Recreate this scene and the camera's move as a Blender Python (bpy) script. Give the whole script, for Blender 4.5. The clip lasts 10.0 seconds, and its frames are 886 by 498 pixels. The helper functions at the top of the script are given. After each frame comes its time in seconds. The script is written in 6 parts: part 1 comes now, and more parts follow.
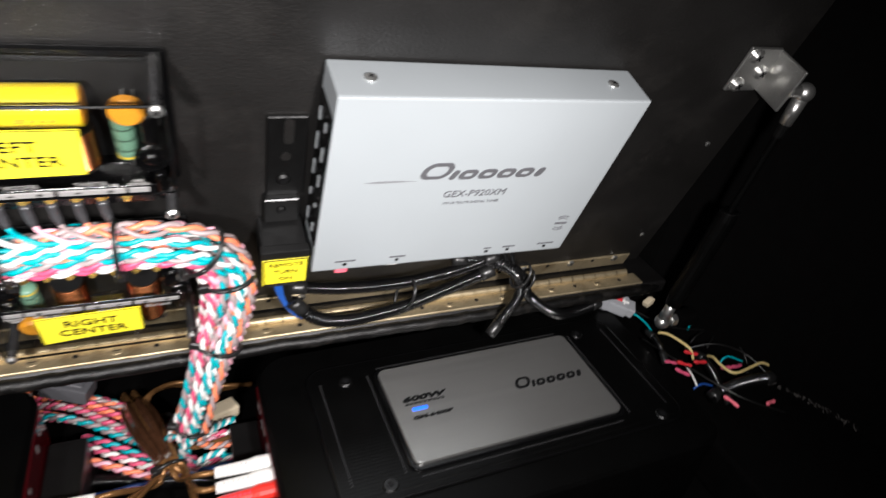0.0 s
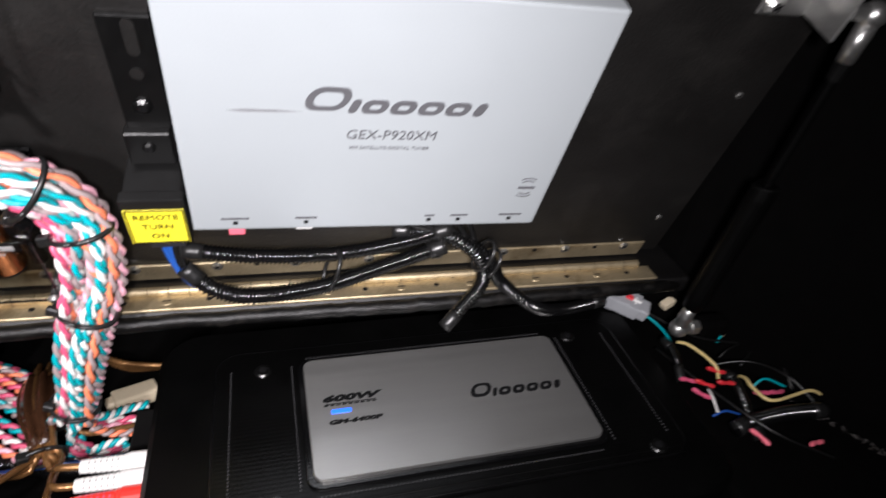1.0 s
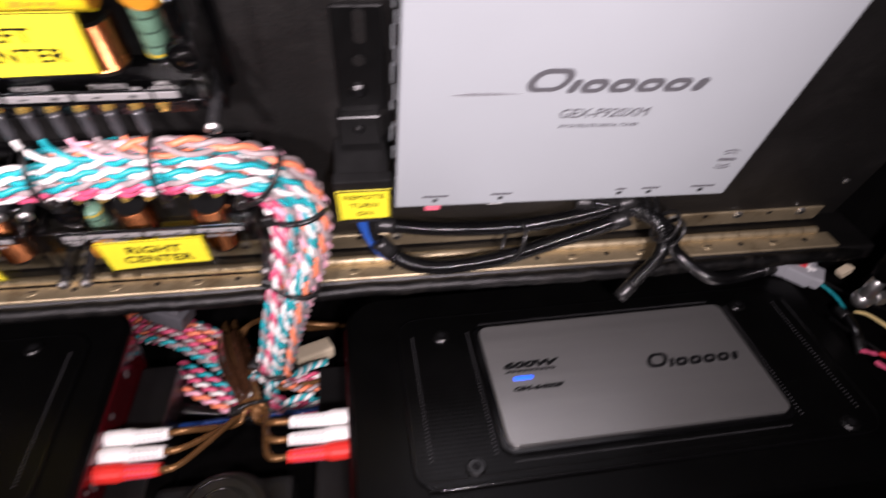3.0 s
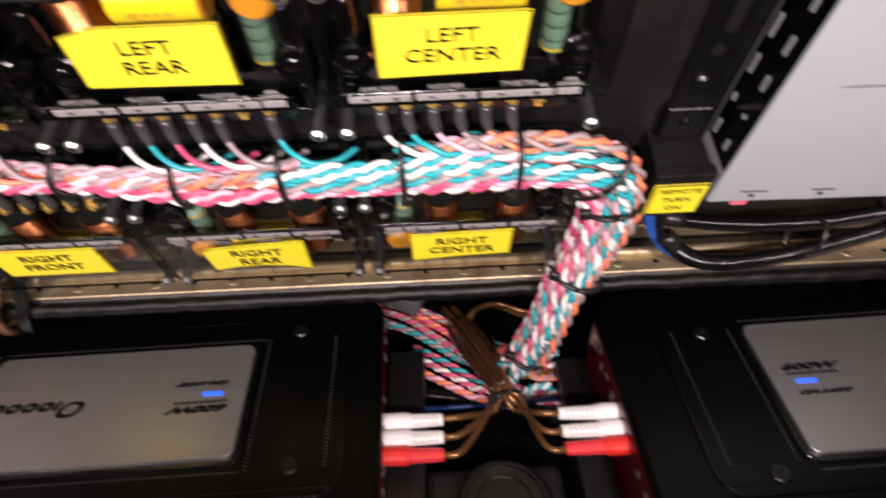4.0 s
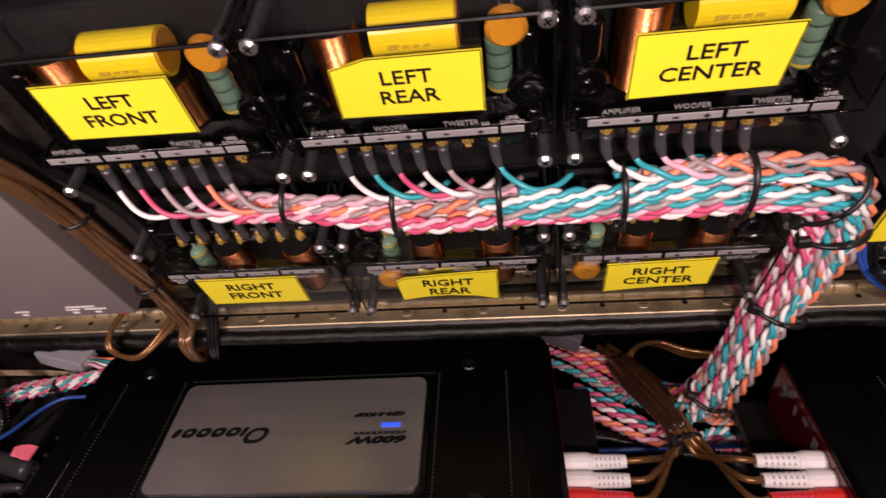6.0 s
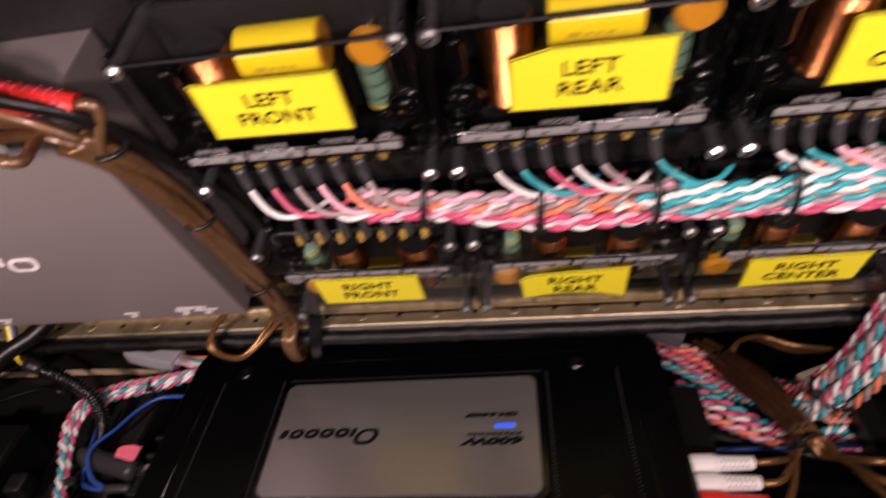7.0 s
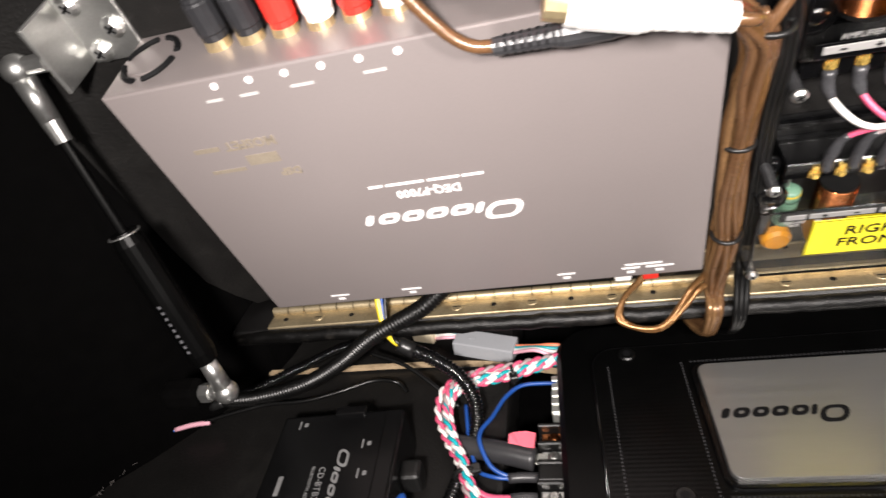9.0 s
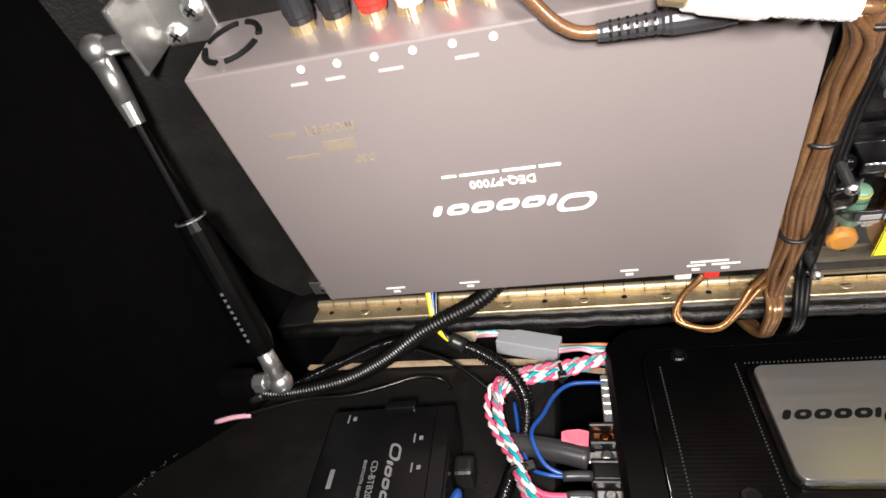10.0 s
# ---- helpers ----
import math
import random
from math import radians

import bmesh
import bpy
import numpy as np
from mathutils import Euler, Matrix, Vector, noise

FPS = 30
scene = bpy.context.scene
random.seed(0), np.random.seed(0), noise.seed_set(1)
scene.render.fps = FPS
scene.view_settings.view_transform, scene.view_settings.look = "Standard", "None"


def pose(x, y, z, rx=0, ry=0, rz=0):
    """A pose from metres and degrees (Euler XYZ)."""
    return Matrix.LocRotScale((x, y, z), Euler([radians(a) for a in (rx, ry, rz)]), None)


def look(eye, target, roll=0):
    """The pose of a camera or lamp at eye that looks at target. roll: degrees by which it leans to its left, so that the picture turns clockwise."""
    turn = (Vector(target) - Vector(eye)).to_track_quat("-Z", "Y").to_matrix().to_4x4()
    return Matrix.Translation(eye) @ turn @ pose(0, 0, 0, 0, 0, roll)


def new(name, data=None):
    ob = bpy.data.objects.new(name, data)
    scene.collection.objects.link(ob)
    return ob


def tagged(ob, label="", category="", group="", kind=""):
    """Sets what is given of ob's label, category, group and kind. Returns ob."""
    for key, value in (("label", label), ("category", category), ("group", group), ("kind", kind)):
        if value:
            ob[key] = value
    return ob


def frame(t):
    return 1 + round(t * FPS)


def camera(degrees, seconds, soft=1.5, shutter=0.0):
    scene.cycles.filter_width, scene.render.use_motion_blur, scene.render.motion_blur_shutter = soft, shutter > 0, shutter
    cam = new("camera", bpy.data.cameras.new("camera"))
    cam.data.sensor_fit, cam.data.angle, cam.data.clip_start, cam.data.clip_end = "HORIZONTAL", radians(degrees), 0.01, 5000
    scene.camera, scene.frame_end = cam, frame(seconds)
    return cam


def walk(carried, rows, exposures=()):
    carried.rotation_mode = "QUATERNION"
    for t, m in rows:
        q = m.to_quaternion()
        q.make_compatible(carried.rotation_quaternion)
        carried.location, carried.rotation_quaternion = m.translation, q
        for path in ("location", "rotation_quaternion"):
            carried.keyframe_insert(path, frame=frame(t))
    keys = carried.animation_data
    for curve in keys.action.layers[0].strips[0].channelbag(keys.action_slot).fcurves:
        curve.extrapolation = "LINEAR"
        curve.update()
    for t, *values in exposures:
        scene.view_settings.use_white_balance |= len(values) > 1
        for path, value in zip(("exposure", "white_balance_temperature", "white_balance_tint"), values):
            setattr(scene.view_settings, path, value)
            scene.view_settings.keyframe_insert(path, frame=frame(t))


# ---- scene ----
cam = camera(73.0, 10.0, soft=1.5, shutter=0.6)
PATH = [
    (0, (0.0827, -0.3166, 0.2666), (0.7613, 1.0904, -0.7245), 8.52),
    (0.5, (0.1381, -0.2955, 0.2518), (0.7534, 1.1460, -0.7311), 8.77),
    (1, (0.1788, -0.2863, 0.2190), (0.6389, 1.1865, -0.8015), 7.07),
    (1.5, (0.1790, -0.2740, 0.2100), (0.5203, 1.2098, -0.8409), 5.30),
    (2, (0.1808, -0.2625, 0.2107), (0.4996, 1.2295, -0.8355), 4.04),
    (2.2, (0.1780, -0.2601, 0.2115), (0.4965, 1.2466, -0.8137), 3.10),
    (3.3, (0.0930, -0.2714, 0.2327), (0.2411, 1.0844, -1.0173), 0.54),
    (3.5, (0.0687, -0.2636, 0.2288), (0.1713, 1.0715, -1.0476), -0.59),
    (4, (0.0147, -0.2515, 0.2323), (0.0273, 1.1327, -0.9951), -2.33),
    (4.5, (-0.0094, -0.2530, 0.2324), (-0.0998, 1.2118, -0.8940), -5.41),
    (5, (-0.0170, -0.2490, 0.2310), (-0.1289, 1.2150, -0.8945), -6.20),
    (5.5, (-0.0217, -0.2507, 0.2279), (-0.1679, 1.2029, -0.9071), -6.72),
    (5.7, (-0.0301, -0.2520, 0.2278), (-0.2111, 1.2038, -0.8993), -7.14),
    (6.8, (-0.0650, -0.2557, 0.2328), (-0.3476, 1.2336, -0.8275), -9.60),
    (7, (-0.0867, -0.2474, 0.2317), (-0.3695, 1.1939, -0.8932), -10.18),
    (7.5, (-0.1435, -0.2587, 0.2211), (-0.4958, 1.1378, -0.9400), -13.06),
    (8, (-0.1964, -0.2701, 0.2240), (-0.5429, 1.1369, -0.9260), -13.48),
    (8.5, (-0.2504, -0.2739, 0.2183), (-0.6522, 1.1599, -0.8795), -14.43),
    (9, (-0.2839, -0.2747, 0.2096), (-0.7030, 1.2470, -0.7555), -13.76),
    (9.5, (-0.3063, -0.2780, 0.2027), (-0.7495, 1.2460, -0.7479), -11.61),
    (10, (-0.3130, -0.2810, 0.2090), (-0.7311, 1.2516, -0.7391), -12.40),
]
walk(cam, [(t, look(eye, target, roll)) for t, eye, target, roll in PATH],
     exposures=((0.0, -0.15, 6250, 12), (1.5, -0.12, 6100, 18), (2.2, -0.15, 6150, 20), (3.5, -0.55, 6600, 33), (4.0, -0.65, 6800, 30), (4.5, -1.1, 7000, 38), (5.7, -1.3, 7200, 41),
                (7.0, -1.25, 7250, 40), (7.6, -1.05, 7050, 33), (8.3, -0.4, 6850, 20), (9.0, 0.0, 6550, 13), (10.0, 0.05, 6500, 13)))

# ---- light: four fixed lamps in place of one carried torch, and a dark interior ----
world = bpy.data.worlds.new("interior_dark")
world.use_nodes = True
world.node_tree.nodes["Background"].inputs[0].default_value = (0.10, 0.09, 0.085, 1)
world.node_tree.nodes["Background"].inputs[1].default_value = 0.004
scene.world = world

# Unseen added lamps, spaced along the path and aimed as the camera looks there.
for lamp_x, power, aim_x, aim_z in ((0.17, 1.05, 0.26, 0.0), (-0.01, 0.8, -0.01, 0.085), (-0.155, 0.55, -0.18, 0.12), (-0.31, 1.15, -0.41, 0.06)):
    torch = new("torch_stand_in", bpy.data.lights.new("torch_stand_in", "AREA"))
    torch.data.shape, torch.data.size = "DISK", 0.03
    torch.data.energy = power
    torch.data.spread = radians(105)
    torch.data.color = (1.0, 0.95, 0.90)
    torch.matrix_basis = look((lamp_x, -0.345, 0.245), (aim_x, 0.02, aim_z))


# ---- materials ----
def mat(name, colour, rough=0.5, metal=0.0, vary=0.12, scale=60.0, fine=900.0, bump=0.0, coat=0.0, emit=0.0,
        stain=None, spec=0.5, aniso=(1, 1, 1)):
    m = bpy.data.materials.new(name)
    m.use_nodes = True
    nt = m.node_tree
    nd, ln = nt.nodes, nt.links
    b = nd["Principled BSDF"]
    b.inputs["Roughness"].default_value = rough
    b.inputs["Metallic"].default_value = metal
    b.inputs["Specular IOR Level"].default_value = spec
    b.inputs["Coat Weight"].default_value = coat
    b.inputs["Coat Roughness"].default_value = 0.12
    if emit:
        b.inputs["Emission Color"].default_value = (*colour, 1)
        b.inputs["Emission Strength"].default_value = emit
    tc = nd.new("ShaderNodeTexCoord")
    mp = nd.new("ShaderNodeMapping")
    mp.inputs["Scale"].default_value = aniso
    ln.new(tc.outputs["Object"], mp.inputs["Vector"])
    n1 = nd.new("ShaderNodeTexNoise")
    n1.inputs["Scale"].default_value, n1.inputs["Detail"].default_value = scale, 5
    n2 = nd.new("ShaderNodeTexNoise")
    n2.inputs["Scale"].default_value, n2.inputs["Detail"].default_value = fine, 2
    for n in (n1, n2):
        ln.new(mp.outputs["Vector"], n.inputs["Vector"])
    mixn = nd.new("ShaderNodeMath")
    mixn.operation = "MULTIPLY_ADD"
    mixn.inputs[1].default_value = 0.5
    ln.new(n2.outputs["Fac"], mixn.inputs[0])
    half = nd.new("ShaderNodeMath")
    half.operation = "MULTIPLY"
    half.inputs[1].default_value = 0.5
    ln.new(n1.outputs["Fac"], half.inputs[0])
    ln.new(half.outputs[0], mixn.inputs[2])
    ramp = nd.new("ShaderNodeValToRGB")
    ramp.color_ramp.elements[0].position, ramp.color_ramp.elements[1].position = 0.3, 0.7
    ramp.color_ramp.elements[0].color = (*[c * (1 - vary) for c in colour], 1)
    ramp.color_ramp.elements[1].color = (*[min(1, c * (1 + vary)) for c in colour], 1)
    ln.new(mixn.outputs[0], ramp.inputs["Fac"])
    last = ramp.outputs["Color"]
    if stain:
        n3 = nd.new("ShaderNodeTexNoise")
        n3.inputs["Scale"].default_value, n3.inputs["Detail"].default_value = scale * 0.6, 8
        n3.inputs["Roughness"].default_value = 0.7
        ln.new(tc.outputs["Object"], n3.inputs["Vector"])
        r3 = nd.new("ShaderNodeValToRGB")
        r3.color_ramp.elements[0].position, r3.color_ramp.elements[1].position = 0.52, 0.68
        ln.new(n3.outputs["Fac"], r3.inputs["Fac"])
        mx = nd.new("ShaderNodeMix")
        mx.data_type = "RGBA"
        ln.new(r3.outputs["Color"], mx.inputs["Factor"])
        ln.new(last, mx.inputs["A"])
        mx.inputs["B"].default_value = (*stain, 1)
        last = mx.outputs["Result"]
    ln.new(last, b.inputs["Base Color"])
    rr = nd.new("ShaderNodeMapRange")
    rr.inputs["To Min"].default_value, rr.inputs["To Max"].default_value = max(0.03, rough * 0.8), min(1, rough * 1.2)
    ln.new(n1.outputs["Fac"], rr.inputs["Value"])
    ln.new(rr.outputs["Result"], b.inputs["Roughness"])
    if bump:
        bp = nd.new("ShaderNodeBump")
        bp.inputs["Strength"].default_value, bp.inputs["Distance"].default_value = min(1.0, bump), 0.0006
        ln.new(mixn.outputs[0], bp.inputs["Height"])
        ln.new(bp.outputs["Normal"], b.inputs["Normal"])
    return m


def clear_plastic(name, tint=(0.90, 0.90, 0.89)):
    m = bpy.data.materials.new(name)
    m.use_nodes = True
    nd, ln = m.node_tree.nodes, m.node_tree.links
    nd.remove(nd["Principled BSDF"])
    tr, gl, mx = nd.new("ShaderNodeBsdfTransparent"), nd.new("ShaderNodeBsdfGlossy"), nd.new("ShaderNodeMixShader")
    lw = nd.new("ShaderNodeLayerWeight")
    lw.inputs["Blend"].default_value = 0.5
    pw = nd.new("ShaderNodeMath")
    pw.operation = "POWER"
    pw.inputs[1].default_value = 4.0
    ln.new(lw.outputs["Facing"], pw.inputs[0])
    fr = nd.new("ShaderNodeMath")
    fr.operation = "MULTIPLY_ADD"
    fr.inputs[1].default_value, fr.inputs[2].default_value = 0.6, 0.035
    ln.new(pw.outputs[0], fr.inputs[0])
    tr.inputs["Color"].default_value = (*tint, 1)
    gl.inputs["Roughness"].default_value = 0.06
    ns = nd.new("ShaderNodeTexNoise")
    ns.inputs["Scale"].default_value = 70
    tc = nd.new("ShaderNodeTexCoord")
    ln.new(tc.outputs["Object"], ns.inputs["Vector"])
    bp = nd.new("ShaderNodeBump")
    bp.inputs["Strength"].default_value, bp.inputs["Distance"].default_value = 0.4, 0.001
    ln.new(ns.outputs["Fac"], bp.inputs["Height"])
    ln.new(bp.outputs["Normal"], gl.inputs["Normal"])
    ln.new(fr.outputs[0], mx.inputs["Fac"])
    ln.new(tr.outputs[0], mx.inputs[1])
    ln.new(gl.outputs[0], mx.inputs[2])
    ln.new(mx.outputs[0], nd["Material Output"].inputs["Surface"])
    return m


M_VINYL = mat("black_vinyl", (0.0075, 0.0070, 0.0066), 0.44, vary=0.25, scale=25, fine=650, bump=0.75, stain=(0.014, 0.013, 0.012))
M_FELT = mat("black_felt", (0.0016, 0.0015, 0.0015), 0.95, vary=0.4, scale=90, fine=2500, bump=0.8, spec=0.03)
M_BOARD = mat("black_painted_board", (0.004, 0.0037, 0.0037), 0.45, vary=0.35, scale=40, fine=1200, bump=0.3)
M_RUBBER = mat("black_rubber_trim", (0.0018, 0.0017, 0.0016), 0.4, spec=0.35, vary=0.3, scale=130, fine=1200, bump=1.0, stain=(0.020, 0.018, 0.016))
M_GLOSS = mat("gloss_black_plastic", (0.0022, 0.0022, 0.0024), 0.13, vary=0.3, scale=90, fine=900, bump=0.35)
M_BOX = mat("smooth_black_plastic", (0.0035, 0.0035, 0.0037), 0.24, vary=0.25, scale=60, fine=500, bump=0.06)
M_POST = mat("smoky_post", (0.045, 0.045, 0.047), 0.16, metal=0.4, vary=0.3, scale=150, bump=0.3, spec=0.8)
M_SATIN = mat("satin_black_plastic", (0.005, 0.005, 0.005), 0.45, vary=0.25, scale=60, fine=1500, bump=0.25)
M_AMP = mat("satin_black_paint", (0.0012, 0.0012, 0.0012), 0.38, vary=0.3, scale=50, fine=1500, bump=0.12, spec=0.12)
M_AMPRIB = mat("ribbed_black_paint", (0.0012, 0.0012, 0.0012), 0.34, vary=0.3, scale=50, fine=1500, bump=0.12, spec=0.16)
wave = M_AMPRIB.node_tree.nodes.new("ShaderNodeTexWave")
wave.bands_direction = "Y"
wave.inputs["Scale"].default_value = 130
ribbed = M_AMPRIB.node_tree.nodes.new("ShaderNodeBump")
ribbed.inputs["Strength"].default_value, ribbed.inputs["Distance"].default_value = 0.10, 0.0003
for n in list(M_AMPRIB.node_tree.nodes):
    if n.type == "TEX_COORD":
        M_AMPRIB.node_tree.links.new(n.outputs["Object"], wave.inputs["Vector"])
M_AMPRIB.node_tree.links.new(wave.outputs["Fac"], ribbed.inputs["Height"])
M_AMPRIB.node_tree.links.new(ribbed.outputs["Normal"], M_AMPRIB.node_tree.nodes["Principled BSDF"].inputs["Normal"])
# bead colour is lifted above the black body to stand for glints
M_RIB = mat("glint_grey_bead", (0.040, 0.040, 0.042), 0.2, vary=0.2, scale=120, spec=0.8)
M_STEELBLK = mat("black_coated_steel", (0.0035, 0.0035, 0.0035), 0.3, metal=0.2, vary=0.25, scale=120, bump=0.2)
M_ALU = mat("brushed_aluminium", (0.365, 0.363, 0.353), 0.39, metal=0.85, vary=0.04, scale=30, fine=500, bump=0.08, aniso=(0.15, 6, 1))
alu_nodes = M_ALU.node_tree.nodes
brush = alu_nodes.new("ShaderNodeCombineXYZ")
brush.inputs[1].default_value = 1.0
M_ALU.node_tree.links.new(brush.outputs[0], alu_nodes["Principled BSDF"].inputs["Tangent"])
alu_nodes["Principled BSDF"].inputs["Anisotropic"].default_value = 0.35
M_SILVER = mat("silver_paint", (0.415, 0.448, 0.465), 0.42, metal=0.25, vary=0.03, scale=18, fine=1500, bump=0.05)
M_BRONZE = mat("bronze_grey_paint", (0.235, 0.205, 0.20), 0.38, metal=0.3, vary=0.04, scale=12, fine=1600, bump=0.05)
M_BRASS = mat("worn_brass_plate", (0.54, 0.445, 0.285), 0.48, metal=0.82, vary=0.2, scale=60, fine=800, bump=0.25, stain=(0.30, 0.22, 0.12))
M_CHROME = mat("zinc_plated_steel", (0.68, 0.68, 0.66), 0.3, metal=0.94, vary=0.1, scale=150, bump=0.2)
M_GOLD = mat("gold_plated_terminal", (0.95, 0.62, 0.16), 0.2, metal=0.75, vary=0.1, scale=200, bump=0.1)
M_COPPER = mat("enamelled_copper_wire", (0.56, 0.20, 0.075), 0.26, metal=1.0, vary=0.15, scale=90, fine=1400, bump=0.15)
M_YELLOW = mat("yellow_label_tape", (0.88, 0.76, 0.03), 0.45, vary=0.04, scale=25, fine=700, bump=0.06)
M_YELLOWCAP = mat("yellow_film_wrap", (0.85, 0.66, 0.015), 0.3, vary=0.06, scale=40, bump=0.08)
M_EPOXY = mat("orange_epoxy", (0.62, 0.26, 0.02), 0.32, vary=0.12, scale=120, bump=0.15)
M_OCHRE = mat("ochre_ink", (0.55, 0.40, 0.03), 0.4, vary=0.1)
M_GREEN = mat("green_ceramic", (0.115, 0.225, 0.155), 0.4, vary=0.1, scale=120, bump=0.15)
M_GREENBAND = mat("dark_green_band", (0.045, 0.085, 0.06), 0.4, vary=0.1, scale=120, bump=0.1)
M_INK = mat("black_ink", (0.005, 0.005, 0.0055), 0.6, vary=0.1, spec=0.15)
M_GREYINK = mat("grey_ink", (0.085, 0.085, 0.092), 0.5, vary=0.1)
M_FAINT = mat("faint_grey_scratch", (0.20, 0.205, 0.215), 0.5, vary=0.2)
M_PALEPRINT = mat("mid_grey_print", (0.17, 0.17, 0.17), 0.6, vary=0.3)
M_WHITEINK = mat("white_ink", (0.75, 0.74, 0.73), 0.5, vary=0.06)
M_DIMINK = mat("light_grey_ink", (0.36, 0.35, 0.34), 0.6, vary=0.25)
M_PALEINK = mat("pale_grey_print", (0.24, 0.235, 0.23), 0.5, vary=0.12)
M_AMBERINK = mat("faded_amber_ink", (0.262, 0.222, 0.172), 0.4, metal=0.3, vary=0.15)
M_WHITERUB = mat("white_rubber", (0.82, 0.81, 0.79), 0.45, vary=0.04, scale=80, bump=0.1)
M_REDRUB = mat("red_rubber", (0.72, 0.03, 0.02), 0.4, vary=0.08, scale=80, bump=0.1)
M_BLACKRUB = mat("black_rubber_plug", (0.018, 0.018, 0.02), 0.4, vary=0.2, scale=80, bump=0.1)
M_LOOM = mat("black_split_loom", (0.003, 0.003, 0.0032), 0.17, spec=0.75, vary=0.2, scale=80, bump=0.1)
M_LOOMDULL = mat("dusty_black_loom", (0.003, 0.0029, 0.0028), 0.34, vary=0.3, scale=120, bump=0.2, spec=0.45)
M_TIE = mat("black_nylon", (0.010, 0.010, 0.010), 0.35, vary=0.2, scale=90, bump=0.1)
M_CABLE = mat("brown_clear_jacket", (0.140, 0.070, 0.032), 0.28, metal=0.25, vary=0.35, scale=70, fine=900, bump=0.1, coat=0.4)
M_WRAP = mat("dark_brown_wrap", (0.042, 0.018, 0.009), 0.18, vary=0.3, scale=60, fine=300, bump=0.15, aniso=(1, 1, 1))
# darkened copy of the grey nylon: the channel's dimness is in its colour
M_DARKPLUG = mat("shaded_grey_nylon", (0.075, 0.075, 0.082), 0.5, vary=0.1, scale=60, bump=0.1)
M_SOCKETZINC = mat("tarnished_zinc", (0.50, 0.51, 0.47), 0.42, metal=0.6, vary=0.25, scale=200, bump=0.2)
M_SOCKET = mat("pale_gold_plating", (0.70, 0.56, 0.33), 0.3, metal=0.85, vary=0.1, scale=200)
M_LINT = mat("grey_lint", (0.11, 0.10, 0.095), 0.9, vary=0.3, scale=500)
M_COPPERDARK = mat("amber_clear_jacket", (0.23, 0.125, 0.055), 0.26, metal=0.4, vary=0.35, scale=70, fine=900, bump=0.1)
M_COPPERCLEAR = mat("copper_clear_jacket", (0.24, 0.12, 0.045), 0.26, metal=0.6, vary=0.3, scale=70, fine=900, bump=0.1)
M_REDSIDE = mat("red_anodised_panel", (0.11, 0.004, 0.008), 0.12, metal=0.3, vary=0.1, scale=60, bump=0.06)
M_TANSTRIP = mat("pale_tan_strip", (0.42, 0.31, 0.19), 0.7, vary=0.25, scale=70, fine=600, bump=0.4, stain=(0.20, 0.14, 0.08))
M_GREYPLUG = mat("grey_nylon_connector", (0.33, 0.34, 0.36), 0.5, vary=0.06, scale=60, bump=0.1)
M_BEIGE = mat("beige_nylon", (0.62, 0.53, 0.38), 0.5, vary=0.08, scale=60, bump=0.1)
M_PINKTAPE = mat("pink_tape", (0.85, 0.16, 0.22), 0.5, vary=0.08, scale=70, bump=0.15)
M_SHRINK = mat("dark_heat_shrink", (0.030, 0.030, 0.032), 0.35, vary=0.2, scale=80, bump=0.12)
M_SLEEVE = mat("smoke_heat_shrink", (0.040, 0.040, 0.043), 0.26, vary=0.2, scale=80, bump=0.15)
M_BLUELED = mat("blue_led", (0.02, 0.13, 1.0), 0.3, emit=1.3)
M_CLEAR = clear_plastic("clear_acrylic")

WIRE = {k: mat(k + "_wire_jacket", c, 0.33, vary=0.06, scale=60, bump=0.06) for k, c in dict(
    white=(0.80, 0.78, 0.75), teal=(0.0, 0.35, 0.40), pink=(0.84, 0.44, 0.53), crimson=(0.64, 0.09, 0.18),
    grey=(0.34, 0.27, 0.27), orange=(0.86, 0.24, 0.12), blue=(0.014, 0.07, 0.30), yellow=(0.72, 0.56, 0.24),
    gold=(0.78, 0.58, 0.03), black=(0.004, 0.004, 0.004), red=(0.65, 0.03, 0.04), copper=(0.40, 0.22, 0.10)).items()}


# ---- building helpers ----
PHI = radians(18.3)
LID = Matrix(((1, 0, 0, 0), (0, -math.sin(PHI), -math.cos(PHI), 0.0095), (0, math.cos(PHI), -math.sin(PHI), 0.009), (0, 0, 0, 1)))
FLOOR_Z = -0.100


def on_lid(u, v, w=0.0, turn=0.0):
    """A pose on the lid: u along it, v up it, w out of it, turned in its plane."""
    return LID @ pose(u, v, w, 0, 0, turn)


def lidp(u, v, w):
    return LID @ Vector((u, v, w))


def mesh_of(bm, name, material):
    me = bpy.data.meshes.new(name)
    bmesh.ops.recalc_face_normals(bm, faces=bm.faces)
    bm.to_mesh(me)
    bm.free()
    mats = material if isinstance(material, (list, tuple)) else [material]
    for m in mats:
        me.materials.append(m)
    return me


def thing(name, label, category, m=Matrix(), group="", kind=""):
    ob = new(name)
    ob.empty_display_size = 0.01
    ob.matrix_basis = m
    return tagged(ob, label, category, group, kind)


def part(name, bm, material, parent, label="", smooth=False, kind=""):
    me = mesh_of(bm, name, material)
    if smooth:
        me.shade_smooth()
    ob = new(name, me)
    ob.parent = parent
    if label or kind:
        tagged(ob, label, kind=kind)
    return ob


def solid(name, bm, material, label, category, m=Matrix(), group="", kind="", smooth=False):
    me = mesh_of(bm, name, material)
    if smooth:
        me.shade_smooth()
    ob = new(name, me)
    ob.matrix_basis = m
    return tagged(ob, label, category, group, kind)


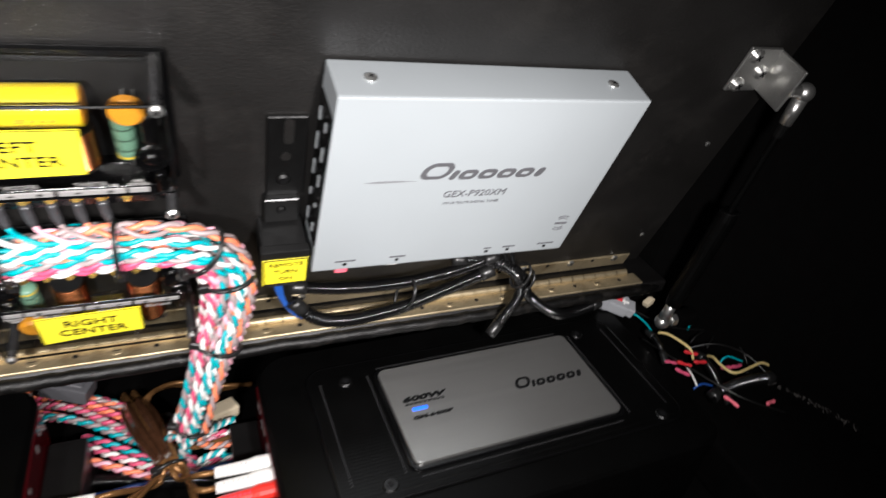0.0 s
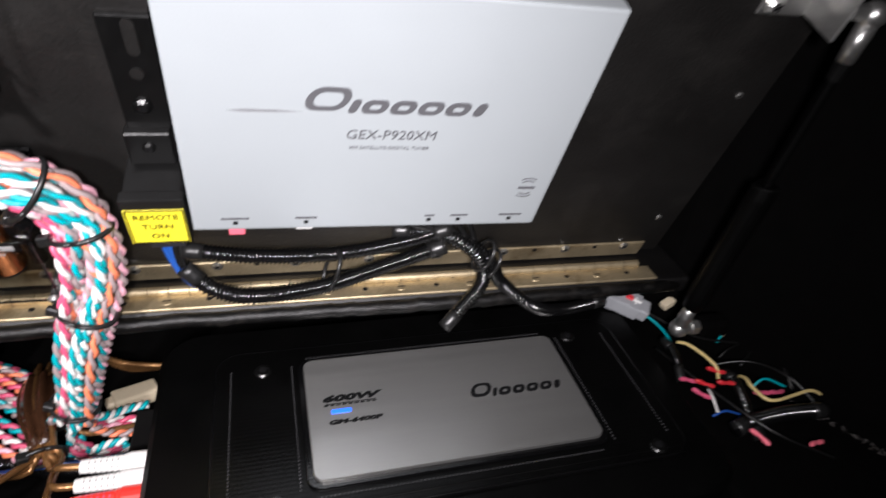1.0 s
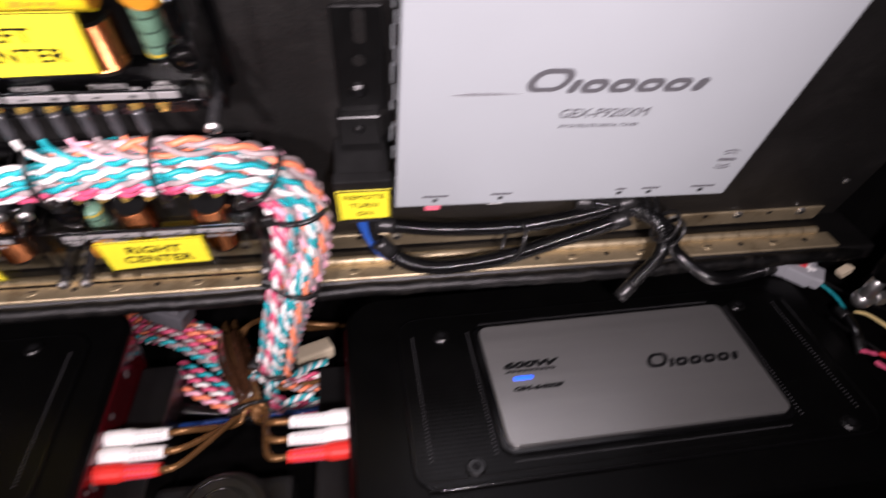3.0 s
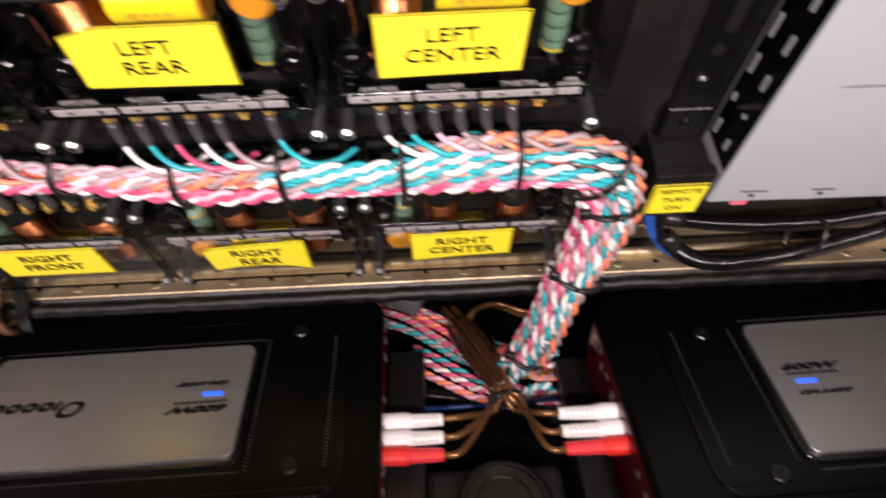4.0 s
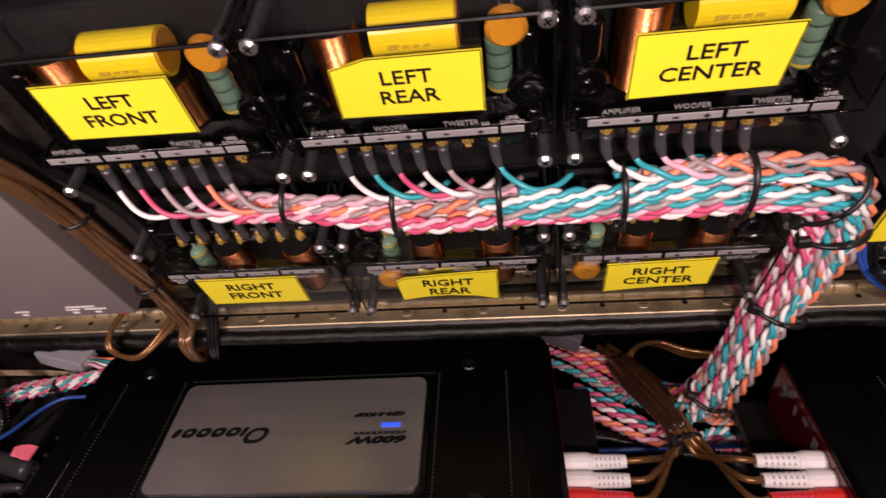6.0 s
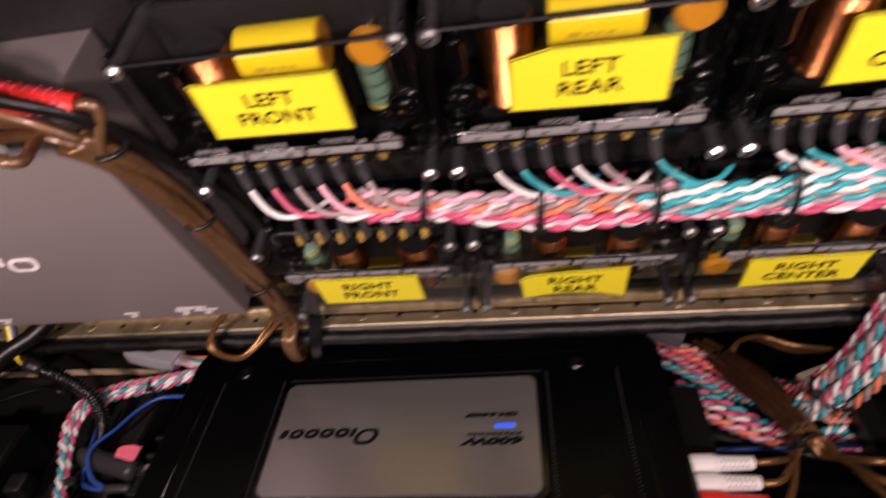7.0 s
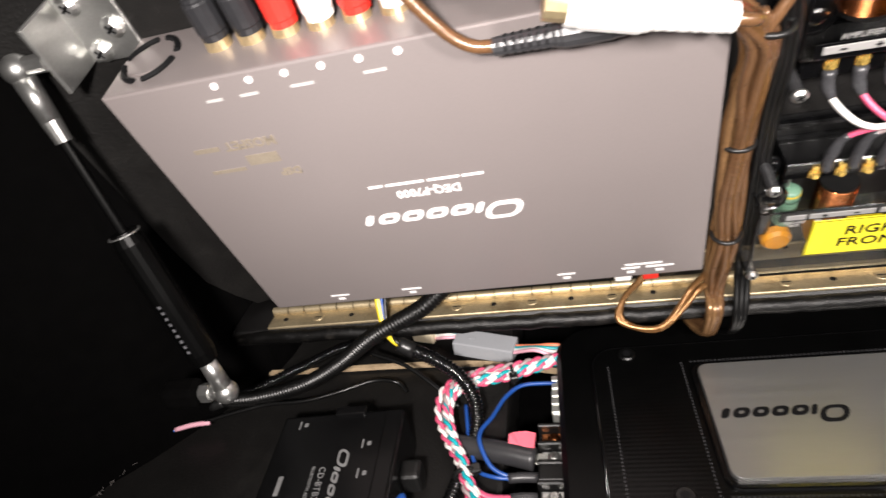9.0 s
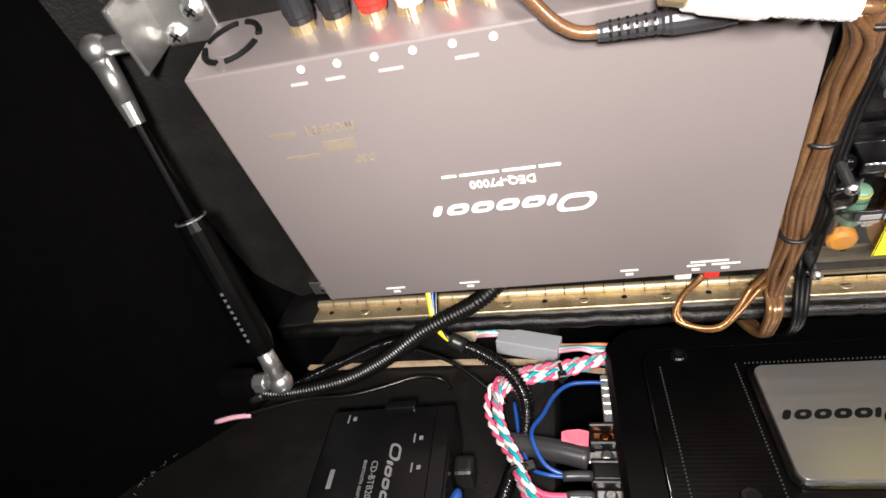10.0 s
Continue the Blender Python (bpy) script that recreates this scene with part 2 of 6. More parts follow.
def box(bm, lo, hi, bevel=0.0, seg=2, m=None):
    """A box between two corners, with rounded edges."""
    lo, hi = Vector(lo), Vector(hi)
    c, s = (lo + hi) / 2, hi - lo
    r = bmesh.ops.create_cube(bm, size=1.0, matrix=Matrix.Translation(c) @ Matrix.Diagonal((*s, 1)))
    vs = r["verts"]
    if bevel:
        es = list({e for v in vs for e in v.link_edges})
        rb = bmesh.ops.bevel(bm, geom=es, offset=bevel, segments=seg, affect="EDGES", profile=0.6)
        vs = list({v for f in rb["faces"] for v in f.verts} | {v for v in vs if v.is_valid})
    if m is not None:
        bmesh.ops.transform(bm, matrix=m, verts=vs)
    return bm


def cyl(bm, a, b, r1, r2=None, seg=16, caps=True):
    a, b = Vector(a), Vector(b)
    d = b - a
    m = Matrix.Translation((a + b) / 2) @ d.to_track_quat("Z", "Y").to_matrix().to_4x4()
    bmesh.ops.create_cone(bm, cap_ends=caps, segments=seg, radius1=r1, radius2=r1 if r2 is None else r2, depth=d.length, matrix=m)
    return bm


def rounded(w, h, r, seg=5):
    """Outline of a rounded rectangle about the origin."""
    out = []
    for cx, cy, a0 in ((w / 2 - r, h / 2 - r, 0), (-w / 2 + r, h / 2 - r, 90), (-w / 2 + r, -h / 2 + r, 180), (w / 2 - r, -h / 2 + r, 270)):
        for i in range(seg + 1):
            a = radians(a0 + 90 * i / seg)
            out.append((cx + r * math.cos(a), cy + r * math.sin(a)))
    return out


def prism(bm, outline, z0, z1, inset=0.0, m=Matrix()):
    """A plate with the given outline; inset draws its upper rim in, as a chamfer."""
    n = len(outline)
    cx, cy = sum(p[0] for p in outline) / n, sum(p[1] for p in outline) / n
    low = [bm.verts.new(m @ Vector((x, y, z0))) for x, y in outline]
    rings = [low]
    if inset:
        rings.append([bm.verts.new(m @ Vector((x, y, z1 - inset))) for x, y in outline])
        top = []
        for x, y in outline:
            d = math.hypot(x - cx, y - cy)
            k = (d - inset) / d
            top.append(bm.verts.new(m @ Vector((cx + (x - cx) * k, cy + (y - cy) * k, z1))))
    else:
        top = [bm.verts.new(m @ Vector((x, y, z1))) for x, y in outline]
    rings.append(top)
    for a, b in zip(rings, rings[1:]):
        for i in range(n):
            bm.faces.new((a[i], a[(i + 1) % n], b[(i + 1) % n], b[i]))
    bm.faces.new(list(reversed(low)))
    bm.faces.new(top)
    return bm


def curve_points(ctrl, step=0.0015):
    """A smooth line through the control points, with even steps."""
    c = [Vector(p) for p in ctrl]
    c = [c[0] * 2 - c[1]] + c + [c[-1] * 2 - c[-2]]
    out = []
    for i in range(1, len(c) - 2):
        n = max(2, int((c[i + 1] - c[i]).length / step))
        for k in range(n):
            t = k / n
            out.append(0.5 * (2 * c[i] + (c[i + 1] - c[i - 1]) * t + (2 * c[i - 1] - 5 * c[i] + 4 * c[i + 1] - c[i + 2]) * t * t
                              + (3 * c[i] - c[i - 1] - 3 * c[i + 1] + c[i + 2]) * t ** 3))
    out.append(c[-2])
    return out


def sweep(bm, pts, radius, sides=7, flat=1.0):
    """A tube along the points; radius is a number or a function of the index."""
    n = len(pts)
    tang = [(pts[min(i + 1, n - 1)] - pts[max(i - 1, 0)]).normalized() for i in range(n)]
    nor = tang[0].orthogonal().normalized()
    rings = []
    for i, p in enumerate(pts):
        nor = (nor - tang[i] * nor.dot(tang[i])).normalized()
        bi = tang[i].cross(nor)
        r = radius(i) if callable(radius) else radius
        rings.append([bm.verts.new(p + (nor * math.cos(a) + bi * math.sin(a) * flat) * r)
                      for a in (2 * math.pi * k / sides for k in range(sides))])
    for a, b in zip(rings, rings[1:]):
        for k in range(sides):
            bm.faces.new((a[k], a[(k + 1) % sides], b[(k + 1) % sides], b[k]))
    bm.faces.new(list(reversed(rings[0])))
    bm.faces.new(rings[-1])
    return bm


def tube(ctrl, r, sides=8, step=0.002):
    return sweep(bmesh.new(), curve_points(ctrl, step), r, sides)


def loom_tube(ctrl, r, pitch):
    """Corrugated conduit: square-shouldered ribs and narrow grooves."""
    pts = curve_points(ctrl, pitch / 6)
    return sweep(bmesh.new(), pts, lambda i: r * (1.0, 1.02, 1.0, 0.86, 0.83, 0.86)[i % 6], 12)


def split_loom(ctrl, r, label, group="wire looms", pitch=0.0021, material=None):
    """A corrugated conduit with its lengthwise slit and taped ends."""
    t = thing("split_loom", label, "wire loom", group=group)
    part("conduit", loom_tube(ctrl, r, pitch), material or M_LOOM, t, smooth=True)
    pts = curve_points(ctrl, 0.003)
    n = len(pts)
    slit = []
    for i, p in enumerate(pts):
        tg = (pts[min(i + 1, n - 1)] - pts[max(i - 1, 0)]).normalized()
        side = Vector((0.0, 0.9, -0.4))
        side = (side - tg * side.dot(tg)).normalized()
        slit.append(p + side * r * 0.9)
    part("slit", sweep(bmesh.new(), slit, r * 0.16, 5), M_INK, t)
    for a, b in ((0, 3), (n - 4, n - 1)):
        part("tape_end", sweep(bmesh.new(), pts[a:b + 1], r * 1.03, 12), M_TIE, t, smooth=True)
    return t


def words(body, size, m, parent, material, name="lettering", depth=0.00025, align="CENTER", stretch=1.0, shear=0.0, bold=0.0):
    """Lettering in the built-in font as a thin raised mesh; m is in the parent's space."""
    cu = bpy.data.curves.new(name, "FONT")
    cu.body, cu.size, cu.align_x, cu.align_y, cu.extrude, cu.shear = body, size, align, "CENTER", depth, shear
    cu.offset, cu.resolution_u = bold, 2
    tmp = new(name, cu)
    me = bpy.data.meshes.new_from_object(tmp.evaluated_get(bpy.context.evaluated_depsgraph_get()))
    bpy.data.objects.remove(tmp)
    bpy.data.curves.remove(cu)
    me.transform(m @ Matrix.Diagonal((stretch, 1, 1, 1)))
    me.materials.clear()
    me.materials.append(material)
    ob = new(name, me)
    ob.parent = parent
    return ob


def bar_mark(parent, material, u, v, w, length, height, name="print_bar", shear=0.0, m=Matrix()):
    bm = bmesh.new()
    s = shear * height
    prism(bm, [(-length / 2 - s / 2, -height / 2), (length / 2 - s / 2, -height / 2), (length / 2 + s / 2, height / 2), (-length / 2 + s / 2, height / 2)], 0, 0.0003,
          m=m @ Matrix.Translation((u, v, w)))
    return part(name, bm, material, parent)


def emblem(parent, material, m, length, height, name="emblem"):
    """A maker's mark as plain slanted rings: a tall one, a bar and five low ones."""
    bm = bmesh.new()
    widths = [0.22, 0.045, 0.135, 0.135, 0.135, 0.135, 0.085]
    stroke = height * 0.20
    x = -length / 2
    for i, k in enumerate(widths):
        wd, hg = k * length, height * (1.0 if i == 0 else 0.60)
        base = -height / 2 if i else -height * 0.42
        lean = 0.42

        def slanted(w, h):
            return [(x + wd / 2 + px + (py + hg / 2) * lean, base + hg / 2 + py) for px, py in rounded(w, h, min(w, h) * 0.46, 6)]

        if i in (1, 6):
            prism(bm, slanted(min(wd, stroke * 1.9), hg), 0, 0.0004, m=m)
        else:
            rings = [slanted(wd, hg), slanted(wd - 2.6 * stroke, hg - 2 * stroke)]
            outer, inner = ([bm.verts.new(m @ Vector((px, py, 0.0004))) for px, py in r] for r in rings)
            foot = [bm.verts.new(m @ Vector((px, py, 0))) for px, py in rings[0]]
            n = len(outer)
            for j in range(n):
                bm.faces.new((outer[j], outer[(j + 1) % n], inner[(j + 1) % n], inner[j]))
                bm.faces.new((foot[j], foot[(j + 1) % n], outer[(j + 1) % n], outer[j]))
        x += wd + 0.018 * length
    return part(name, bm, material, parent)


def screw_head(bm, at, axis, r, h=0.0018):
    """A pan head with a cross recess."""
    at, axis = Vector(at), Vector(axis).normalized()
    cyl(bm, at, at + axis * h * 0.5, r, r, 14)
    cyl(bm, at + axis * h * 0.5, at + axis * h, r, r * 0.62, 14)
    q = axis.to_track_quat("Z", "Y").to_matrix().to_4x4()
    for k in (0, 1):
        old = set(bm.faces)
        box(bm, (-r * 0.5, -r * 0.12, -h * 0.1), (r * 0.5, r * 0.12, h * 0.04), m=Matrix.Translation(at + axis * h) @ q @ pose(0, 0, 0, 0, 0, 35 + 90 * k))
        for f in set(bm.faces) - old:
            f.material_index = 1
    return bm


# ---- the setting: a dark luggage bay with a hinged lid ----
bm = bmesh.new()
box(bm, (-0.80, -1.0, FLOOR_Z - 0.02), (0.75, 0.30, FLOOR_Z))
solid("floor", bm, M_FELT, "black felt-lined floor of the bay", "floor", kind="structure")
# Unseen dark panels, added to close the bay so reflections stay dark.
bm = bmesh.new()
box(bm, (-0.80, -1.0, 0.80), (0.75, 0.30, 0.82))
solid("ceiling", bm, M_FELT, "unseen dark panel closing the bay above", "ceiling", kind="structure")
bm = bmesh.new()
box(bm, (-0.80, 0.28, FLOOR_Z), (0.75, 0.30, 0.80))
solid("wall_back", bm, M_FELT, "unseen dark panel closing the bay behind the raised lid", "wall", kind="structure")
bm = bmesh.new()
box(bm, (-0.80, -1.02, FLOOR_Z), (0.75, -1.0, 0.80))
solid("wall_front", bm, M_FELT, "unseen dark panel closing the open side behind the camera", "wall", kind="structure")
bm = bmesh.new()
box(bm, (0.73, -1.0, FLOOR_Z), (0.75, 0.28, 0.80))
solid("wall_outer", bm, M_FELT, "unseen dark panel closing the bay's outer side", "wall", kind="structure")


def curved_wall(name, line, z0, z1, thick, label):
    bm = bmesh.new()
    pts = curve_points([(x, y, 0) for x, y in line], 0.012)
    rows = []
    for i, p in enumerate(pts):
        t = (pts[min(i + 1, len(pts) - 1)] - pts[max(i - 1, 0)]).normalized()
        nrm = Vector((t.y, -t.x, 0)) * thick
        rows.append([bm.verts.new((p.x, p.y, z0)), bm.verts.new((p.x, p.y, z1)),
                     bm.verts.new((p.x + nrm.x, p.y + nrm.y, z1)), bm.verts.new((p.x + nrm.x, p.y + nrm.y, z0))])
    for a, b in zip(rows, rows[1:]):
        for k in range(4):
            bm.faces.new((a[k], a[(k + 1) % 4], b[(k + 1) % 4], b[k]))
    bm.faces.new(rows[0])
    bm.faces.new(list(reversed(rows[-1])))
    return solid(name, bm, M_FELT, label, "wall", kind="structure", smooth=False)


curved_wall("wall_left", [(-0.505, 0.27), (-0.505, 0.05), (-0.53, -0.008), (-0.566, -0.052), (-0.606, -0.096), (-0.655, -0.2), (-0.68, -0.6), (-0.68, -0.98)], FLOOR_Z, 0.79, -0.015, "black felt side trim, curved and scuffed along its edge")
curved_wall("wall_right", [(0.44, 0.27), (0.445, 0.05), (0.475, -0.01), (0.515, -0.07), (0.545, -0.13), (0.56, -0.25), (0.58, -0.98)], FLOOR_Z, 0.79, 0.015, "black felt side trim, curved and dark")

# raised side boards on which loose wiring lies
bm = bmesh.new()
box(bm, (-0.69, -0.30, FLOOR_Z), (-0.335, 0.27, -0.058), 0.003)
solid("floor_step_left", bm, M_VINYL, "black vinyl-covered raised board beside the amplifier", "board", kind="structure")
bm = bmesh.new()
box(bm, (0.412, -0.30, FLOOR_Z), (0.56, 0.27, -0.060), 0.003)
solid("floor_step_right", bm, M_FELT, "black felt-covered raised board under loose wiring", "board", kind="structure")

# ledge that carries the hinge
bm = bmesh.new()
box(bm, (-0.500, -0.0185, -0.011), (0.437, 0.040, 0.0005), 0.003, 3)
solid("ledge", bm, M_BOARD, "black painted ledge that carries the hinge", "ledge", kind="structure")
bm = bmesh.new()
pts = curve_points([(-0.50, -0.006, -0.010), (-0.480, -0.0185, -0.004), (-0.3, -0.0205, -0.004), (0.0, -0.0205, -0.004), (0.3, -0.0205, -0.004), (0.415, -0.0185, -0.004), (0.437, -0.004, -0.010)], 0.006)
random.seed(3)
sweep(bm, [p + Vector((0, random.uniform(-0.0004, 0.0004), random.uniform(-0.0005, 0.0005))) for p in pts], 0.0042, 10)
solid("trim", bm, M_RUBBER, "black rubber edge trim, scuffed and dusty, along the ledge", "trim", kind="structure", smooth=True)

# the lid
bm = bmesh.new()
cols = [-0.506 + 0.004 * k for k in range(13)] + [-0.40, 0.0, 0.424, 0.428]
rows_v = [-0.008, -0.004, 0.010, 0.030, 0.060, 0.100, 0.150, 0.200, 0.250, 0.300]


def padded(u, v):
    """The lid's padded margin swells at one end and draws in towards the hinge."""
    edge = max(0.0, (0.040 - v) / 0.048)
    u += 0.022 * edge ** 1.6 * max(0.0, min(1.0, (-0.47 - u) / 0.042))
    w = 0.014 * (max(0.0, -0.468 - u) / 0.044) ** 1.6 - (0.004 if u > 0.426 or v < -0.006 else 0.0)
    return u, v, w


grid = [[bm.verts.new(padded(u, v)) for u in cols] for v in rows_v]
deep = [[bm.verts.new((padded(u, v)[0], v, -0.018)) for u in cols] for v in rows_v]
nr, nc = len(rows_v), len(cols)
for i in range(nr - 1):
    for j in range(nc - 1):
        bm.faces.new((grid[i][j], grid[i][j + 1], grid[i + 1][j + 1], grid[i + 1][j]))
        bm.faces.new((deep[i][j], deep[i + 1][j], deep[i + 1][j + 1], deep[i][j + 1]))
rim = [(0, j) for j in range(nc)] + [(i, nc - 1) for i in range(1, nr)] + [(nr - 1, j) for j in range(nc - 2, -1, -1)] + [(i, 0) for i in range(nr - 2, 0, -1)]
for (i, j), (k, l) in zip(rim, rim[1:] + rim[:1]):
    bm.faces.new((grid[i][j], deep[i][j], deep[k][l], grid[k][l]))
bmesh.ops.recalc_face_normals(bm, faces=bm.faces)
lid_panel = solid("lid_panel", bm, M_VINYL, "raised lid panel covered in black grained vinyl", "lid", LID, kind="structure")
for u, v in ((0.410, 0.030), (0.408, 0.127), (-0.474, 0.040)):
    bm = bmesh.new()
    screw_head(bm, (u, v, 0), (0, 0, 1), 0.0019, 0.0010)
    part("screw", bm, [M_CHROME, M_INK], lid_panel)

# ---- piano hinge ----
hinge = thing("piano_hinge", "long worn brass piano hinge screwed to ledge and lid", "hinge")
U0, U1 = -0.474, 0.411
bm = bmesh.new()
box(bm, (U0, -0.0175, 0.0005), (U1, -0.004, 0.0022), 0.0004, 1)
part("lower_leaf", bm, M_BRASS, hinge)
bm = bmesh.new()
box(bm, (U0, -0.007, 0.0), (U1, 0.006, 0.0016), 0.0004, 1, m=LID)
part("upper_leaf", bm, M_BRASS, hinge)
seg_len = 0.0107
proto = None
for i in range(int((U1 - U0) / seg_len)):
    a = U0 + i * seg_len
    if proto is None:
        bm = bmesh.new()
        cyl(bm, (0, 0, 0), (seg_len - 0.0006, 0, 0), 0.0026, seg=16, caps=False)
        proto = mesh_of(bm, "knuckle", M_BRASS)
        proto.shade_smooth()
    k = new("knuckle", proto)
    k.parent = hinge
    k.matrix_basis = pose(a, -0.0035, 0.0036 + (0.0001 if i % 2 else 0.0), 0, 0, 0)
bm = bmesh.new()
box(bm, (U0 - 0.0070, -0.0050, 0.0016), (U0 + 0.0090, 0.0068, 0.0030), 0.0006, 2, m=LID)
tab = part("end_tab", bm, M_CHROME, hinge, "small zinc end tab")
bm = bmesh.new()
screw_head(bm, (U0 + 0.0010, 0.0010, 0.0030), (0, 0, 1), 0.0034, 0.0016)
o = part("screw", bm, [M_CHROME, M_INK], tab)
o.matrix_basis = LID
bm = bmesh.new()
cyl(bm, (0, 0, 0), (0, 0, 0.0003), 0.0034, 0.0032, 16)
old = set(bm.faces)
box(bm, (-0.0022, -0.0004, 0.0001), (0.0022, 0.0004, 0.0004))
for f in set(bm.faces) - old:
    f.material_index = 1
sc = mesh_of(bm, "hinge_screw", [M_BRASS, M_INK])
bm = bmesh.new()
cyl(bm, (0, 0, 0), (0, 0, 0.0003), 0.0016, 0.0014, 12)
hole = mesh_of(bm, "hinge_hole", M_INK)
bm = bmesh.new()
screw_head(bm, (0, 0, 0), (0, 0, 1), 0.0031, 0.0015)
sc_zinc = mesh_of(bm, "hinge_screw", [M_CHROME, M_INK])
for i in range(41):
    u = U0 + 0.010 + i * 0.0214
    for me, m in ((sc if i % 2 else hole, pose(u, -0.0105, 0.0022)), (sc_zinc if i % 2 == 0 else hole, LID @ pose(u + 0.004, 0.0034, 0.0016))):
        o = new(me.name, me)
        o.parent = hinge
        o.matrix_basis = m


# ---- amplifiers ----
def amplifier(x, y, turn, label, near=0.146, far=0.143, plate_l=0.1455, plate_w=0.0745, px=-0.0535, led_y=-0.0025):
    """A wide black amplifier with a silver top plate; local z 0 at the plate's top."""
    a = thing("amplifier", label, "amplifier", pose(x, y, -0.030, 0, 0, turn), group="amplifiers")
    hy = 0.0775
    zb = FLOOR_Z + 0.030
    bm = bmesh.new()
    prism(bm, rounded(near + far, 2 * hy, 0.021, 9), zb, -0.0060, 0.0030, m=pose((far - near) / 2, 0, 0))
    part("body", bm, M_AMP, a)
    bm = bmesh.new()
    prism(bm, rounded(0.248, 0.112, 0.014, 8), -0.0062, -0.0042, 0.0012)
    part("top_panel", bm, M_AMPRIB, a, "finely ribbed satin black top")
    line = rounded(0.2462, 0.1102, 0.0135, 8)
    bm = bmesh.new()
    sweep(bm, [Vector((x_, y_, -0.0046)) for x_, y_ in line + line[:1]], 0.0006, 6)
    part("panel_rim", bm, M_GLOSS, a, smooth=True)
    bm = bmesh.new()
    prism(bm, rounded(plate_l + 0.0065, plate_w + 0.0065, 0.007, 6), -0.0044, -0.0022, 0.0006)
    part("plate_seat", bm, M_GLOSS, a)
    bm = bmesh.new()
    prism(bm, rounded(plate_l, plate_w, 0.005, 6), -0.0024, 0.0, 0.0004)
    plate = part("top_plate", bm, M_ALU, a, "brushed silver top plate")
    for sx in (-1, 1):
        for x0, z in ((plate_l / 2 + 0.0062, -0.0044), (0.1150, -0.0044)):
            bm = bmesh.new()
            for i in range(40):
                yy = -0.040 + i * 0.00205
                cyl(bm, (sx * x0, yy, z), (sx * x0, yy, z + 0.0009), 0.0006, 0.0003, seg=6)
            part("bead_strip", bm, M_RIB, a, kind="stuff")
    bm = bmesh.new()
    for i in range(72):
        xx = -0.0735 + i * 0.00205
        for y0 in (-plate_w / 2 - 0.0062, plate_w / 2 + 0.0062):
            cyl(bm, (xx, y0, -0.0044), (xx, y0, -0.0035), 0.0006, 0.0003, seg=6)
    part("bead_strip", bm, M_RIB, a, kind="stuff")
    for i in range(2):
        bm = bmesh.new()
        yy = (-0.0505 - 0.0040 * i) * (1 if turn < 90 else -1)
        box(bm, (-0.118, yy - 0.0006, -0.0062), (0.118, yy + 0.0006, -0.0038), 0.0003, 1)
        part("ridge", bm, M_AMP, a)
    for bx, by in ((-0.098, 0.039), (0.091, 0.040), (-0.094, -0.046), (0.104, -0.049)):
        bm = bmesh.new()
        ring = [(0.0048 * math.cos(t), 0.0048 * math.sin(t)) for t in (2 * math.pi * k / 18 for k in range(18))]
        prism(bm, ring, -0.0046, -0.0028, 0.0008, m=pose(bx, by, 0))
        b = part("bolt", bm, M_STEELBLK, a)
        bm = bmesh.new()
        hexa = [(0.0022 * math.cos(t), 0.0022 * math.sin(t)) for t in (2 * math.pi * k / 6 for k in range(6))]
        prism(bm, hexa, -0.0029, -0.0025, m=pose(bx, by, 0))
        part("socket", bm, M_INK, b)
    # the end that faces the wiring channel
    bm = bmesh.new()
    box(bm, (-near - 0.0005, -hy + 0.0195, zb + 0.006), (-near + 0.004, hy - 0.0195, -0.0110), 0.0004, 1)
    end = part("end_panel", bm, M_REDSIDE, a, "glossy dark red end panel")
    for yy, zz, dz, dy in ((0.048, -0.020, 0.006, 0.0035), (0.040, -0.017, 0.003, 0.002), (0.034, -0.022, 0.008, 0.0025), (0.024, -0.018, 0.003, 0.006), (0.012, -0.021, 0.010, 0.0055), (-0.004, -0.018, 0.004, 0.003), (-0.034, -0.019, 0.006, 0.0035), (-0.046, -0.018, 0.003, 0.005)):
        bar_mark(end, M_PALEPRINT, 0, 0, 0, dz * 0.8, dy * 0.8, m=pose(-near - 0.0005, yy, zz, 0, -90, 0))
    # print on the plate
    words("600W", 0.0056, pose(px + 0.0050, led_y + 0.0088, 0.0001), plate, M_INK, stretch=2.05, shear=0.3, bold=0.00035, depth=0.0002)
    bar_mark(plate, M_INK, px + 0.0055, led_y + 0.0054, 0.0, 0.027, 0.0004)
    for k in range(9):
        bar_mark(plate, M_INK, px - 0.0075 + 0.0032 * k, led_y + 0.0044, 0.0, 0.0023, 0.0007)
    words("GM-6400F", 0.0036, pose(px + 0.0060, led_y - 0.0070, 0.0001), plate, M_INK, stretch=1.75, shear=0.3, bold=0.0002, depth=0.0002)
    bm = bmesh.new()
    prism(bm, rounded(0.0105, 0.0024, 0.0008, 3), -0.0001, 0.0005, m=pose(px, led_y, 0))
    part("indicator_light", bm, M_BLUELED, a, "lit blue indicator")
    emblem(plate, M_INK, pose(0.0385, 0.0010, 0.0), 0.055, 0.0095)
    return a


amplifier(0.2605, -0.0700, 1.5, "black amplifier with silver plate and lit blue light, beneath the tuner", 0.1535, plate_l=0.1525, plate_w=0.0790, px=-0.0590, led_y=0.0000)
amplifier(-0.1610, -0.0655, 181.2, "black amplifier with silver plate and lit blue light, wired for power", 0.1415, plate_l=0.1415, plate_w=0.0690)

